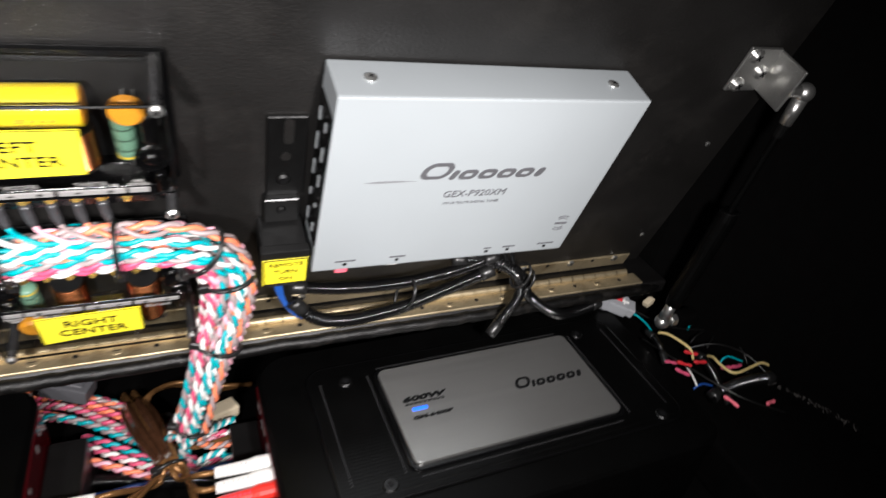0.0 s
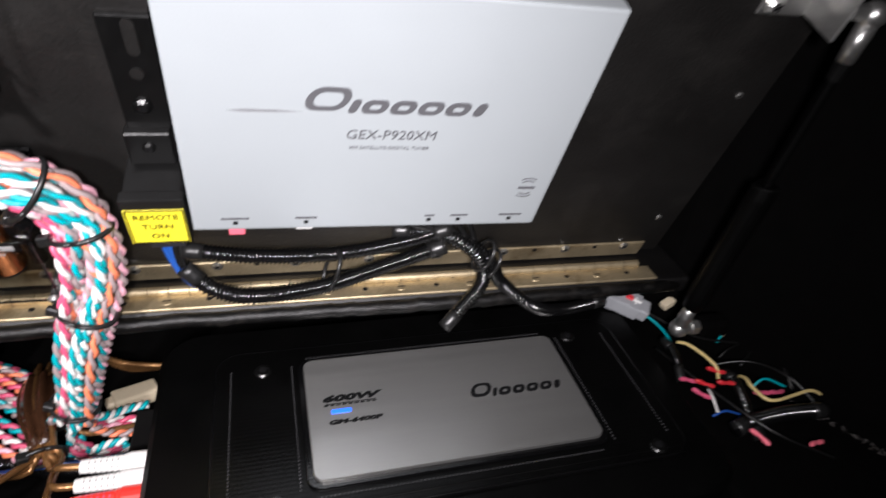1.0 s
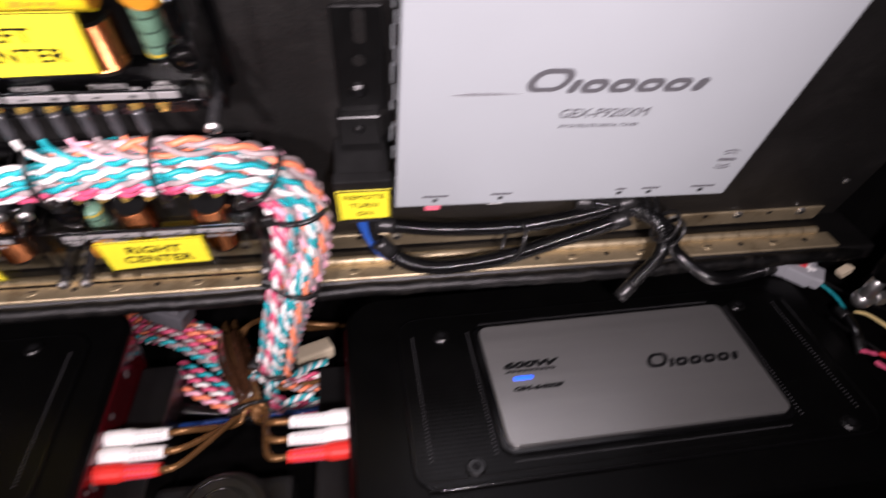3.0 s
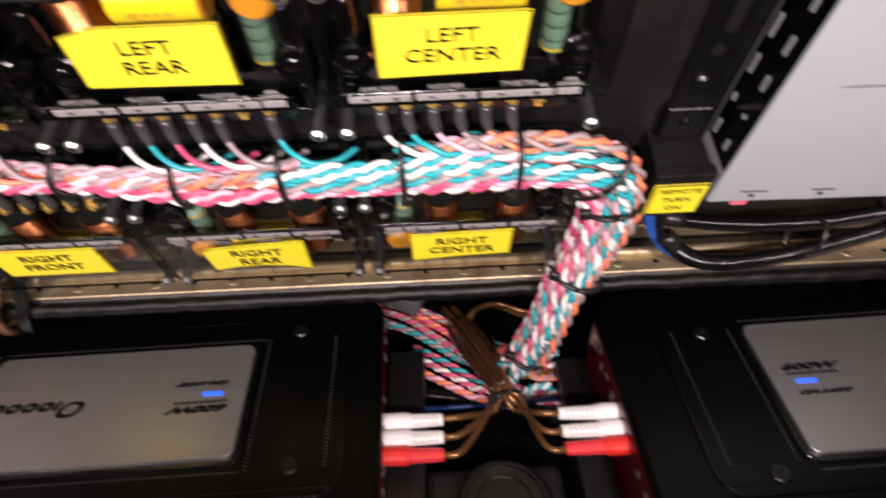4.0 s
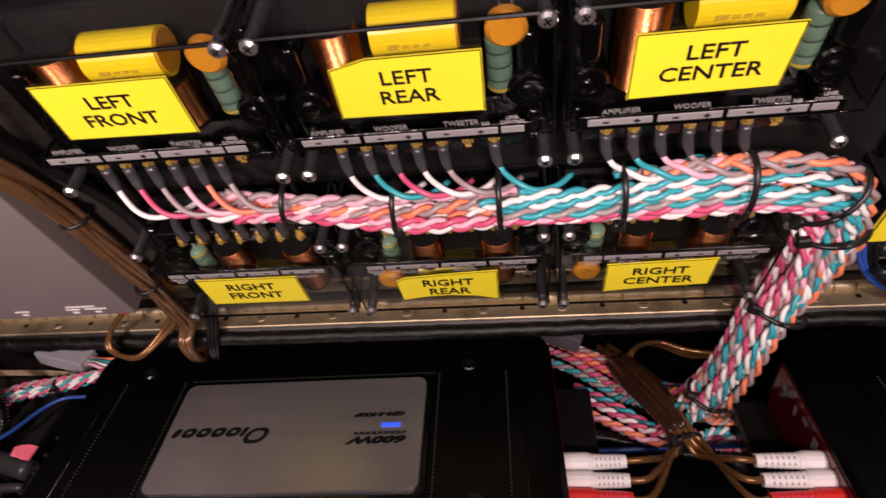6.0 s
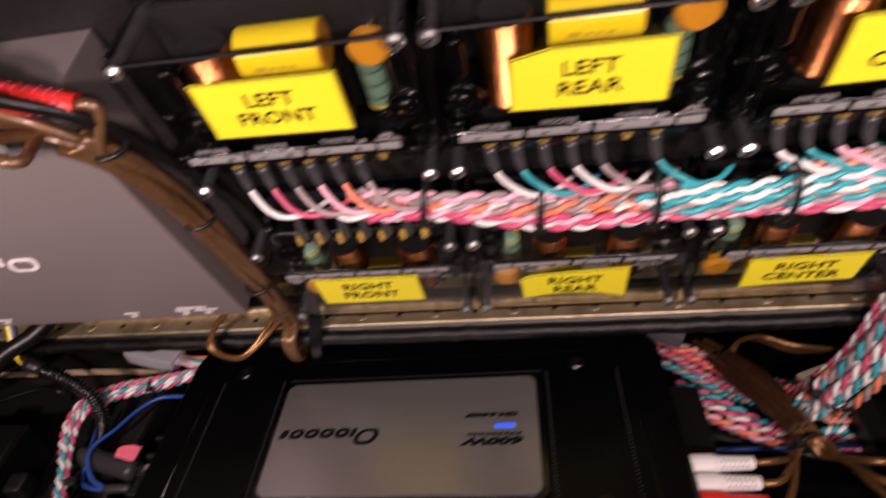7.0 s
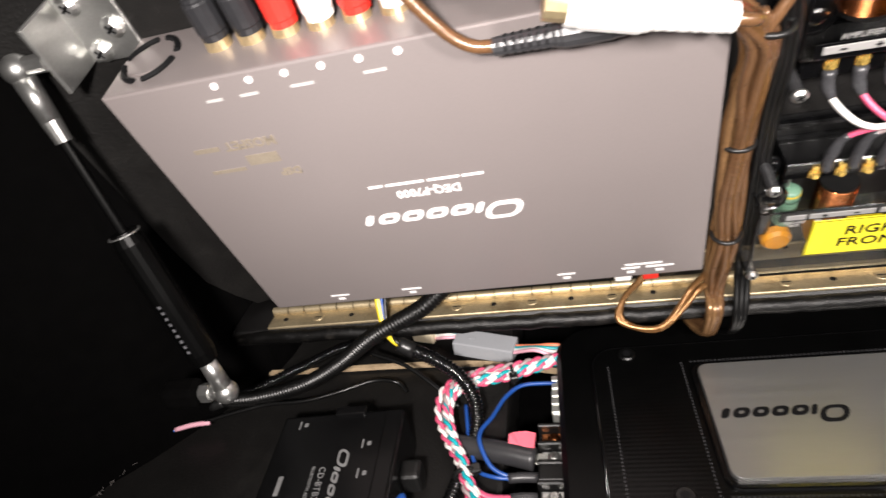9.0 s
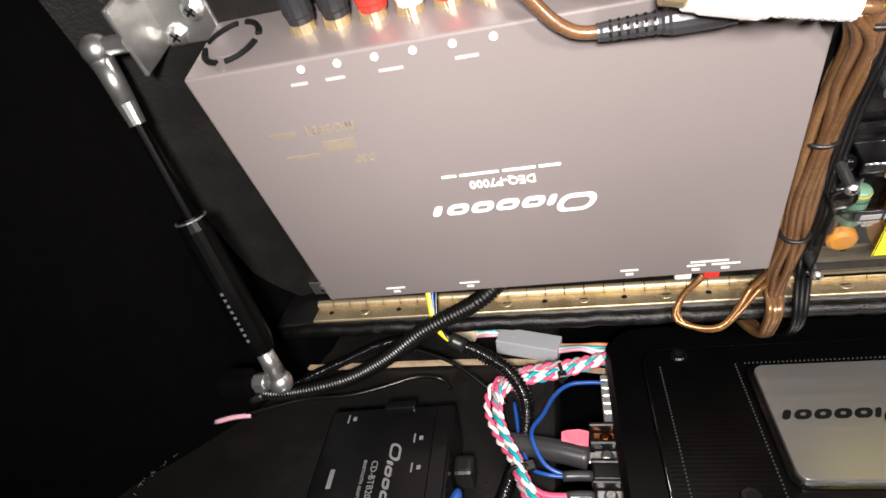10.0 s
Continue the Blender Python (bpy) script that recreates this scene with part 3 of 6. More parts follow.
# ---- tuner box on the lid ----
tuner = thing("tuner_box", "silver-painted metal tuner box screwed to the lid", "tuner", on_lid(0.2219, 0.1264, 0, -1.3))
bm = bmesh.new()
box(bm, (-0.0835, -0.0615, 0.001), (0.0835, 0.0615, 0.028), 0.0012, 2)
case = part("case", bm, M_SILVER, tuner)
bm = bmesh.new()
box(bm, (-0.0815, -0.0590, 0.0), (0.0815, 0.0590, 0.0012))
part("base_plate", bm, M_STEELBLK, tuner)
for u in (-0.066, 0.066):
    bm = bmesh.new()
    screw_head(bm, (u, 0.0615, 0.0145), (0, 1, 0), 0.0030, 0.0014)
    part("screw", bm, [M_CHROME, M_INK], tuner)
bm = bmesh.new()
box(bm, (-0.0843, -0.0400, 0.0035), (-0.0831, 0.0480, 0.0268), 0.0004, 1)
side = part("side_opening", bm, M_GLOSS, tuner, "black socket panel")
for j, (v0, v1) in enumerate(((-0.036, -0.028), (-0.017, -0.013), (-0.002, 0.007), (0.015, 0.025), (0.033, 0.040))):
    for w0 in (0.0065, 0.0185):
        bm = bmesh.new()
        box(bm, (-0.0849, v0 + 0.002 * (w0 > 0.01), w0), (-0.0841, v1, w0 + 0.0024), 0.0003, 1)
        part("slot_edge", bm, M_SILVER, side)
emblem(case, M_GREYINK, pose(0.0005, 0.0150, 0.028), 0.0745, 0.0112)
words("GEX-P920XM", 0.0070, pose(0.0005, -0.0020, 0.0281), case, M_GREYINK, shear=0.12, stretch=0.95, depth=0.0002)
words("XM SATELLITE DIGITAL TUNER", 0.0025, pose(0.0005, -0.0090, 0.0281), case, M_GREYINK, depth=0.00015)
bm = bmesh.new()
prism(bm, [(-0.0640, 0.0092), (-0.0580, 0.0086), (-0.0460, 0.0088), (-0.0355, 0.0094), (-0.0460, 0.0100), (-0.0570, 0.0101)], 0.0279, 0.0282)
part("scratch", bm, M_FAINT, case, "faint grey rub mark")
for k, (rw, dv) in enumerate(((0.0075, 0.0052), (0.006, 0.0034), (0.0085, 0.0), (0.006, -0.0034), (0.0075, -0.0052))):
    bm = bmesh.new()
    pts = [Vector((0.0712 + rw * (i / 8 - 0.5), -0.0338 + dv + (0.0012 if dv > 0 else -0.0012 if dv < 0 else 0) * (1 - (i / 4 - 1) ** 2), 0.0281)) for i in range(9)]
    sweep(bm, pts, 0.00035 if k != 2 else 0.0008, 5)
    part("badge_arc", bm, M_GREYINK, case)
for u, kind_w in ((-0.0650, 0.012), (-0.0335, 0.010), (0.0260, 0.005), (0.0413, 0.009), (0.0686, 0.012)):
    bar_mark(case, M_GREYINK, u, -0.0535, 0.028, kind_w, 0.0011)
    bm = bmesh.new()
    prism(bm, rounded(0.0022, 0.0020, 0.0006, 3), 0.0279, 0.0284, m=pose(u, -0.0565, 0))
    part("socket_mark", bm, M_INK, case)
for u, ww, m_ in ((-0.0650, 0.0075, M_PINKTAPE), (-0.0340, 0.0080, M_WHITERUB), (0.0100, 0.012, M_SATIN), (0.0400, 0.010, M_SATIN)):
    bm = bmesh.new()
    box(bm, (u - ww / 2, -0.0690 if m_ is M_PINKTAPE else -0.0660, 0.012), (u + ww / 2, -0.0610, 0.025), 0.0008, 2)
    part("plug", bm, m_, tuner)

# mounting strap and relay beside the tuner
strap = thing("mounting_strap", "black slotted steel strap bolted to the lid", "bracket", on_lid(0.1245, 0.130))
bm = bmesh.new()
box(bm, (-0.0095, -0.0250, 0.0), (0.0100, 0.0280, 0.0024), 0.0006, 1)
part("plate", bm, M_STEELBLK, strap)
bm = bmesh.new()
box(bm, (-0.0110, -0.0420, 0.0), (0.0075, -0.0245, 0.0065), 0.0006, 1)
part("step", bm, M_STEELBLK, strap)
bm = bmesh.new()
prism(bm, rounded(0.0048, 0.0155, 0.0023, 5), 0.0022, 0.0027, m=pose(0.001, 0.0190, 0))
part("slot", bm, M_VINYL, strap)
bm = bmesh.new()
cyl(bm, (0, 0.0030, 0.0022), (0, 0.0030, 0.0027), 0.0027, seg=14)
part("hole", bm, M_VINYL, strap)
bm = bmesh.new()
screw_head(bm, (-0.001, -0.0125, 0.0024), (0, 0, 1), 0.0036, 0.0022)
part("screw", bm, [M_STEELBLK, M_INK], strap)
bm = bmesh.new()
screw_head(bm, (-0.002, -0.0320, 0.0065), (0, 0, 1), 0.0026, 0.0014)
part("screw", bm, [M_STEELBLK, M_INK], strap)

relay = thing("relay_box", "black plastic relay with a yellow remote turn-on label", "relay", on_lid(0.1230, 0.0850))
bm = bmesh.new()
box(bm, (-0.0125, -0.0260, 0.0), (0.0115, 0.0012, 0.0262), 0.0010, 2)
part("housing", bm, M_SATIN, relay)
bm = bmesh.new()
box(bm, (-0.0135, -0.0275, 0.0215), (0.0125, 0.0018, 0.0272), 0.0008, 2)
part("cap", bm, M_SATIN, relay)
bm = bmesh.new()
box(bm, (-0.0085, -0.0400, 0.004), (0.0075, -0.0270, 0.020), 0.001, 2)
part("socket", bm, M_BLACKRUB, relay)
bm = bmesh.new()
box(bm, (-0.0128, -0.0268, 0.0270), (0.0118, -0.0040, 0.0276), 0.0002, 1)
lab = part("label", bm, M_YELLOW, relay, "yellow label")
for a, b in (((-0.0122, -0.0262), (0.0116, -0.0256)), ((-0.0122, -0.0047), (0.0116, -0.0041)), ((-0.0122, -0.0262), (-0.0116, -0.0041)), ((0.0110, -0.0262), (0.0116, -0.0041))):
    bm = bmesh.new()
    box(bm, (*a, 0.0275), (*b, 0.0279))
    part("border", bm, M_INK, lab)
for i, s in enumerate(("REMOTE", "TURN", "ON")):
    words(s, 0.0044, pose(-0.0003, -0.0088 - 0.0063 * i, 0.0277), lab, M_INK, stretch=1.12, depth=0.0002)


# ---- crossovers ----
CX, UP_V, LOW_V = (0.0275, -0.0692, -0.1655), 0.1585, 0.0585


def crossover(u, v, turn, label):
    c = thing("crossover", label, "crossover", on_lid(u, v, 0, turn), group="crossovers on the lid")
    bm = bmesh.new()
    box(bm, (-0.0478, -0.0355, 0.0), (0.0478, 0.0352, 0.0045), 0.002, 2)
    part("base", bm, M_GLOSS, c)
    bm = bmesh.new()
    box(bm, (-0.0425, -0.0320, 0.0045), (0.0425, 0.0310, 0.0062))
    board = part("circuit_board", bm, M_SATIN, c)
    # film capacitor
    bm = bmesh.new()
    cyl(bm, (-0.0100, 0.0200, 0.0178), (0.0165, 0.0200, 0.0178), 0.0082, seg=28)
    cap = part("film_capacitor", bm, M_YELLOWCAP, c, "yellow film capacitor", smooth=False)
    bm = bmesh.new()
    cyl(bm, (0.0165, 0.0200, 0.0178), (0.0172, 0.0200, 0.0178), 0.0072, seg=24)
    part("end_seal", bm, M_EPOXY, cap)
    def on_cap(uu, lean):
        return pose(uu, 0.0200 - 0.0083 * math.sin(radians(lean)), 0.0178 + 0.0083 * math.cos(radians(lean)), lean)

    for uu, ww in ((-0.0030, 0.0042), (0.0010, 0.0026), (0.0042, 0.0024), (0.0074, 0.0026)):
        bar_mark(cap, M_OCHRE, 0, 0, 0, ww * 0.86, 0.0012 if ww < 0.004 else 0.0020, m=on_cap(uu, 6), shear=0.35)
    words("MET 100VDC", 0.0021, on_cap(0.0024, 24), cap, M_OCHRE, depth=0.00012)
    for uu, ww in ((-0.0018, 0.0050), (0.0052, 0.0064)):
        bar_mark(cap, M_OCHRE, 0, 0, 0, ww, 0.0010, m=on_cap(uu, 40))
    # coils, axis along the lid
    for cu, cv, r, h in ((-0.0230, 0.0080, 0.0078, 0.031), (0.0110, 0.0000, 0.0074, 0.018)):
        bm = bmesh.new()
        n = int(h / 0.0009)
        cyl(bm, (cu, cv - h / 2, 0.0175), (cu, cv + h / 2, 0.0175), r, seg=20)
        for k in range(n):
            vv = cv - h / 2 + 0.00045 + h * k / n
            cyl(bm, (cu, vv - 0.00045, 0.0175), (cu, vv, 0.0175), r, r * 1.045, 20, False)
            cyl(bm, (cu, vv, 0.0175), (cu, vv + 0.00045, 0.0175), r * 1.045, r, 20, False)
        coil = part("coil", bm, M_COPPER, c, "copper wire coil", smooth=True)
        for vv in (cv - h / 2 - 0.0016, cv + h / 2):
            bm = bmesh.new()
            cyl(bm, (cu, vv, 0.0175), (cu, vv + 0.0016, 0.0175), r * 0.98, seg=20)
            part("flange", bm, M_SATIN, coil)
    # disc and resistor
    bm = bmesh.new()
    ring = [(0.0066 * math.cos(t), 0.0064 * math.sin(t)) for t in (2 * math.pi * k / 22 for k in range(22))]
    prism(bm, ring, 0.0200, 0.0248, 0.0016, m=pose(0.0318, 0.0200, 0.0, 0, 0, 0))
    disc = part("disc_fuse", bm, M_EPOXY, c, "orange resettable fuse disc")
    bm = bmesh.new()
    cyl(bm, (0.030, 0.018, 0.006), (0.030, 0.018, 0.0205), 0.0005, seg=6)
    cyl(bm, (0.034, 0.018, 0.006), (0.034, 0.018, 0.0205), 0.0005, seg=6)
    part("lead", bm, M_CHROME, disc)
    bm = bmesh.new()
    pts = [Vector((0.0290, 0.0145 - 0.0220 * k / 20, 0.0170)) for k in range(21)]
    sweep(bm, pts, lambda i: (0.0043 if i not in (5, 10, 15) else 0.0039) * (0.8 if i in (0, 20) else 1.0), 14)
    res = part("resistor", bm, M_GREEN, c, "green wire-wound resistor", smooth=True)
    for vv in (0.0095, 0.0040, -0.0015, -0.0050):
        bm = bmesh.new()
        cyl(bm, (0.0290, vv, 0.0170), (0.0290, vv - (0.0006 if vv > -0.002 else 0.0010), 0.0170), 0.00442, seg=18)
        part("ring", bm, M_GREENBAND if vv > -0.002 else M_OCHRE, res)
    bm = bmesh.new()
    cyl(bm, (0.0300, 0.018, 0.016), (0.0300, -0.0135, 0.016), 0.0006, seg=6)
    cyl(bm, (0.0300, -0.0135, 0.0165), (0.0300, -0.0135, 0.006), 0.0006, seg=6)
    part("lead", bm, M_CHROME, res)
    # black chokes and a mica chip beside the resistor
    for cu, v0, v1, r, w in ((0.0385, 0.0010, 0.0180, 0.0038, 0.0190), (-0.0385, 0.0030, 0.0200, 0.0034, 0.0200), (0.0400, -0.0300, -0.0140, 0.0030, 0.0200), (-0.0415, -0.0290, -0.0160, 0.0024, 0.0190)):
        bm = bmesh.new()
        sweep(bm, [Vector((cu, v0 + (v1 - v0) * k / 8, w)) for k in range(9)], lambda i: r * (1.0 if 0 < i < 8 else 0.6), 14)
        cyl(bm, (cu, (v0 + v1) / 2, 0.006), (cu, (v0 + v1) / 2, w), r * 0.5, seg=8)
        part("choke", bm, M_GLOSS, c, smooth=True)
    for cu in (-0.0385, 0.0380):
        bm = bmesh.new()
        ring = [(0.0072 * math.cos(t), 0.0072 * math.sin(t)) for t in (2 * math.pi * k / 24 for k in range(24))]
        prism(bm, ring, 0.0060, 0.0215, 0.0010, m=pose(cu, -0.0065, 0))
        sweep(bm, [Vector((cu + 0.0058 * math.cos(t), -0.0065 + 0.0058 * math.sin(t), 0.0216)) for t in (2 * math.pi * k / 24 for k in range(25))], 0.0006, 6)
        bmesh.ops.create_uvsphere(bm, u_segments=14, v_segments=8, radius=0.0036, matrix=Matrix.Translation((cu, -0.0065, 0.0212)) @ Matrix.Diagonal((1.0, 1.0, 0.5, 1)))
        part("boss", bm, M_GLOSS, c, smooth=False)
    # printed strip and terminals
    bm = bmesh.new()
    box(bm, (-0.0405, -0.0290, 0.0060), (0.0365, -0.0165, 0.0120), 0.0006, 1)
    box(bm, (-0.0405, -0.0290, 0.0110), (0.0365, -0.0205, 0.0243), 0.0006, 1)
    part("terminal_block", bm, M_GLOSS, c)
    bm = bmesh.new()
    box(bm, (-0.0425, -0.0128, 0.0348), (0.0385, -0.0072, 0.0353), 0.0002, 1)
    tblock = part("print_band", bm, M_GLOSS, c)
    for k, (a, b) in enumerate(((-0.0400, -0.0195), (-0.0180, 0.0020), (0.0035, 0.0275))):
        bm = bmesh.new()
        box(bm, (a, -0.0112, 0.0352), (b, -0.0082, 0.0356), 0.0002, 1)
        part("polarity_strip", bm, M_PALEINK, tblock)
        for q in (0.28, 0.76):
            bar_mark(tblock, M_INK, a + (b - a) * q, -0.0097, 0.0356, 0.0020, 0.0005)
            if q > 0.5:
                bar_mark(tblock, M_INK, a + (b - a) * q, -0.0097, 0.0356, 0.0005, 0.0018)
        words(("AMPLIFIER", "WOOFER", "TWEETER")[k], 0.0029, pose((a + b) / 2, -0.0055, 0.0353), tblock, M_PALEINK, depth=0.00012, stretch=0.92)
    for line, uu, vv in (("LEVEL", 0.0325, -0.0046), ("CONTROL", 0.0325, -0.0066), ("0dB", 0.0235, -0.0066)):
        words(line, 0.0019, pose(uu, vv, 0.0353), tblock, M_DIMINK, depth=0.00012, stretch=0.9)
    bm = bmesh.new()
    box(bm, (0.0285, -0.0112, 0.0352), (0.0362, -0.0082, 0.0356), 0.0002, 1)
    part("polarity_strip", bm, M_PALEINK, tblock)
    for i in range(7):
        uu = -0.0315 + 0.0095 * i
        bm = bmesh.new()
        box(bm, (uu - 0.0021, -0.0252, 0.0242), (uu + 0.0021, -0.0214, 0.0254), 0.0007, 2)
        cyl(bm, (uu, -0.0232, 0.0254), (uu, -0.0232, 0.0268), 0.0017, 0.0012, seg=10)
        box(bm, (uu - 0.0012, -0.0272, 0.0244), (uu + 0.0012, -0.0245, 0.0251))
        part("terminal", bm, M_GOLD, c)
    # posts and screws
    for su in (-1, 1):
        for sv in (-1, 1):
            bm = bmesh.new()
            cyl(bm, (su * 0.0432, sv * 0.0285 + 0.0018, 0.0040), (su * 0.0432, sv * 0.0285 + 0.0018, 0.0336), 0.0026, 0.0022, 12)
            p = part("post", bm, M_POST, c)
            bm = bmesh.new()
            screw_head(bm, (su * 0.0432, sv * 0.0285 + 0.0018, 0.0344), (0, 0, 1), 0.0027, 0.0020)
            part("screw", bm, [M_CHROME, M_INK], p)
    # clear cover: a folded shell with closed ends
    arc = [radians(90 - 88 * k / 6) for k in range(7)]
    prof = [(-0.0130, 0.0290), (-0.0130, 0.0320), (-0.0130, 0.0347)] + [(0.0295 + 0.0032 * math.cos(t), 0.0315 + 0.0032 * math.sin(t)) for t in arc] + [(0.0348, 0.0045)]
    pane = [(-0.0107, 0.0068), (-0.0107, 0.0316), (-0.0102, 0.0322), (0.0295, 0.0322), (0.0318, 0.0316), (0.0326, 0.0301), (0.0329, 0.0068)]
    inn = [(-0.0115, 0.0290), (-0.0115, 0.0322), (-0.0111, 0.0332)] + [(0.0295 + 0.0017 * math.cos(t), 0.0315 + 0.0017 * math.sin(t)) for t in arc] + [(0.0333, 0.0045)]
    bm = bmesh.new()
    loop = prof + inn[::-1]
    n = len(loop)
    e0 = [bm.verts.new((-0.0462, v_, w_)) for v_, w_ in loop]
    e1 = [bm.verts.new((0.0462, v_, w_)) for v_, w_ in loop]
    for k in range(n):
        bm.faces.new((e0[k], e0[(k + 1) % n], e1[(k + 1) % n], e1[k]))
    for e in (e0, e1):
        for k in range(len(prof) - 1):
            bm.faces.new((e[k], e[k + 1], e[n - 2 - k], e[n - 1 - k]))
    cover = part("cover", bm, M_CLEAR, c, "clear acrylic cover")
    cover.visible_shadow = False
    for uu in (-0.0458, 0.0446):
        bm = bmesh.new()
        lo = [bm.verts.new((uu, v_, w_)) for v_, w_ in pane]
        hi = [bm.verts.new((uu + 0.0012, v_, w_)) for v_, w_ in pane]
        bm.faces.new(lo)
        bm.faces.new(hi)
        for k in range(len(pane)):
            k2 = (k + 1) % len(pane)
            bm.faces.new((lo[k], lo[k2], hi[k2], hi[k]))
        part("end_pane", bm, M_CLEAR, cover).visible_shadow = False
        for vv, ww in ((-0.0114, 0.0326), (0.0332, 0.0312)):
            bm = bmesh.new()
            sweep(bm, [Vector((uu + 0.0006 + 0.00015 * math.sin(2.3 * k), vv, 0.0060 + (ww - 0.0060) * k / 10)) for k in range(11)], 0.0008, 8)
            part("cover_edge", bm, M_GLOSS, cover, smooth=True)
        bm = bmesh.new()
        box(bm, (uu - 0.0002, -0.0345, 0.0040), (uu + 0.0014, -0.0105, 0.0180), 0.0005, 2)
        part("side_rib", bm, M_GLOSS, c)
    bm = bmesh.new()
    cyl(bm, (-0.046, 0.0318, 0.0340), (0.046, 0.0318, 0.0340), 0.0007, seg=6)
    part("fold_edge", bm, M_AMP, cover)
    for uu in (-0.0460, 0.0460):
        bm = bmesh.new()
        sweep(bm, [Vector((uu, -0.0125 + 0.0430 * k / 12, 0.0343 + 0.00012 * math.sin(k * 2.1 + uu * 90))) for k in range(13)], 0.00055, 8)
        part("cover_edge", bm, M_GLOSS, cover, smooth=True)
    bm = bmesh.new()
    sweep(bm, [Vector((-0.0455 + 0.091 * k / 16, -0.0129, 0.0349)) for k in range(17)], 0.00045, 8)
    part("cover_edge", bm, M_GLOSS, cover, smooth=True)
    return c


def sticker(owner, lines, w, h, at, turn, label, outline=None, size=0.0073):
    """A yellow tape label on a cover; the tape is a thin sheet that may bulge."""
    m = pose(at[0], at[1] + (0.0022 if turn else 0.0040), 0.0352, 0, 0, turn)
    ob = thing("name_label", label, "label", owner.matrix_basis @ m, group="yellow name labels")
    outline = outline or [(-w / 2, -h / 2), (w / 2, -h / 2), (w / 2, h / 2), (-w / 2, h / 2)]
    bm = bmesh.new()
    prism(bm, outline, 0, 0.0006)
    part("tape", bm, M_YELLOW, ob)
    n = len(outline)
    bm = bmesh.new()
    for i in range(n):
        a, b = Vector((*outline[i], 0.0006)) * 1.0, Vector((*outline[(i + 1) % n], 0.0006))
        sweep(bm, [a * 0.985, b * 0.985], 0.00022, 4)
    for v_ in bm.verts:
        v_.co.z = max(v_.co.z, 0.0003)
    part("border", bm, M_INK, ob)
    for i, s in enumerate(lines):
        words(s, size, pose(0.0, size * 0.52 - i * size * 1.02, 0.0007), ob, M_INK, stretch=1.1, bold=size * 0.010 if size > 0.007 else 0.0, depth=0.0002)
    return ob


for i, name in enumerate(("CENTER", "REAR", "FRONT")):
    up = crossover(CX[i], UP_V, 0, "passive crossover under clear cover, terminals above the harness")
    low = crossover(CX[i], LOW_V, 180, "passive crossover under clear cover, mounted upside down above the hinge")
    if i == 0:
        ol = [(-0.0230, -0.0120), (0.0215, -0.0110), (0.0228, 0.0115), (-0.0228, 0.0115)]
    elif i == 1:
        ol = [(-0.0236, -0.0108), (0.0232, -0.0118), (0.0236, 0.0116), (-0.0110, 0.0116), (-0.0230, 0.0085)]
    else:
        ol = [(-0.0240, -0.0110), (0.0232, -0.0118), (0.0234, 0.0118), (-0.0236, 0.0118)]
    du = (-0.0060, 0.0008, 0.0000)[i]
    sticker(up, ("LEFT", name), 0.046, 0.023, (du, 0.0075), 0, "yellow tape label, two printed lines, on a clear upper cover", ol)
    arch = [(-0.0235, -0.0110), (-0.0120, -0.0085), (0.0, -0.0078), (0.0120, -0.0092), (0.0232, -0.0130), (0.0236, 0.0125), (0.0, 0.0110), (-0.0200, 0.0090), (-0.0245, 0.0060)]
    ol2 = ([(-0.0235, -0.0125), (0.0, -0.0100), (0.0230, -0.0090), (0.0235, 0.0120), (-0.0235, 0.0105)], arch, None)[i]
    sticker(low, ("RIGHT", name), 0.050, 0.0225, ((0.0022, 0.0010, 0.0000)[i], (0.0040, 0.0065, 0.0030)[i]), 180, "yellow tape label, two printed lines, on a clear lower cover", ol2, 0.0076)

# ---- braided speaker harness ----
harness = thing("speaker_harness", "thick tied harness of twisted coloured speaker wires bent downwards", "wiring harness")
SPINE = [lidp(u, v, w) for u, v, w in ((-0.178, 0.121, 0.022), (-0.156, 0.1145, 0.027), (-0.128, 0.1135, 0.030), (-0.084, 0.1080, 0.031), (-0.043, 0.1095, 0.032), (0.0, 0.1080, 0.032),
                                       (0.041, 0.1095, 0.032), (0.0660, 0.1060, 0.031), (0.0830, 0.0950, 0.028), (0.0900, 0.0790, 0.0265))] + [Vector(p) for p in
         ((0.0920, -0.0390, 0.0580), (0.0890, -0.0345, 0.0363), (0.0820, -0.0335, 0.0162), (0.0727, -0.0330, -0.0152), (0.0645, -0.0290, -0.0440), (0.0610, -0.0270, -0.0560), (0.0570, -0.0260, -0.0680))]
SP = curve_points(SPINE, 0.0012)
ST = [(SP[min(i + 1, len(SP) - 1)] - SP[max(i - 1, 0)]).normalized() for i in range(len(SP))]
OUT_LID, OUT_LOW = lidp(0, 0, 1) - lidp(0, 0, 0), Vector((0.0, -0.85, 0.5)).normalized()
SN, SB = [], []
for i, p in enumerate(SP):
    k = min(1, max(0, (0.06 - p.z) / 0.05))
    o = (OUT_LID * (1 - k) + OUT_LOW * k)
    o = (o - ST[i] * o.dot(ST[i])).normalized()
    SN.append(o)
    SB.append(-ST[i].cross(o))


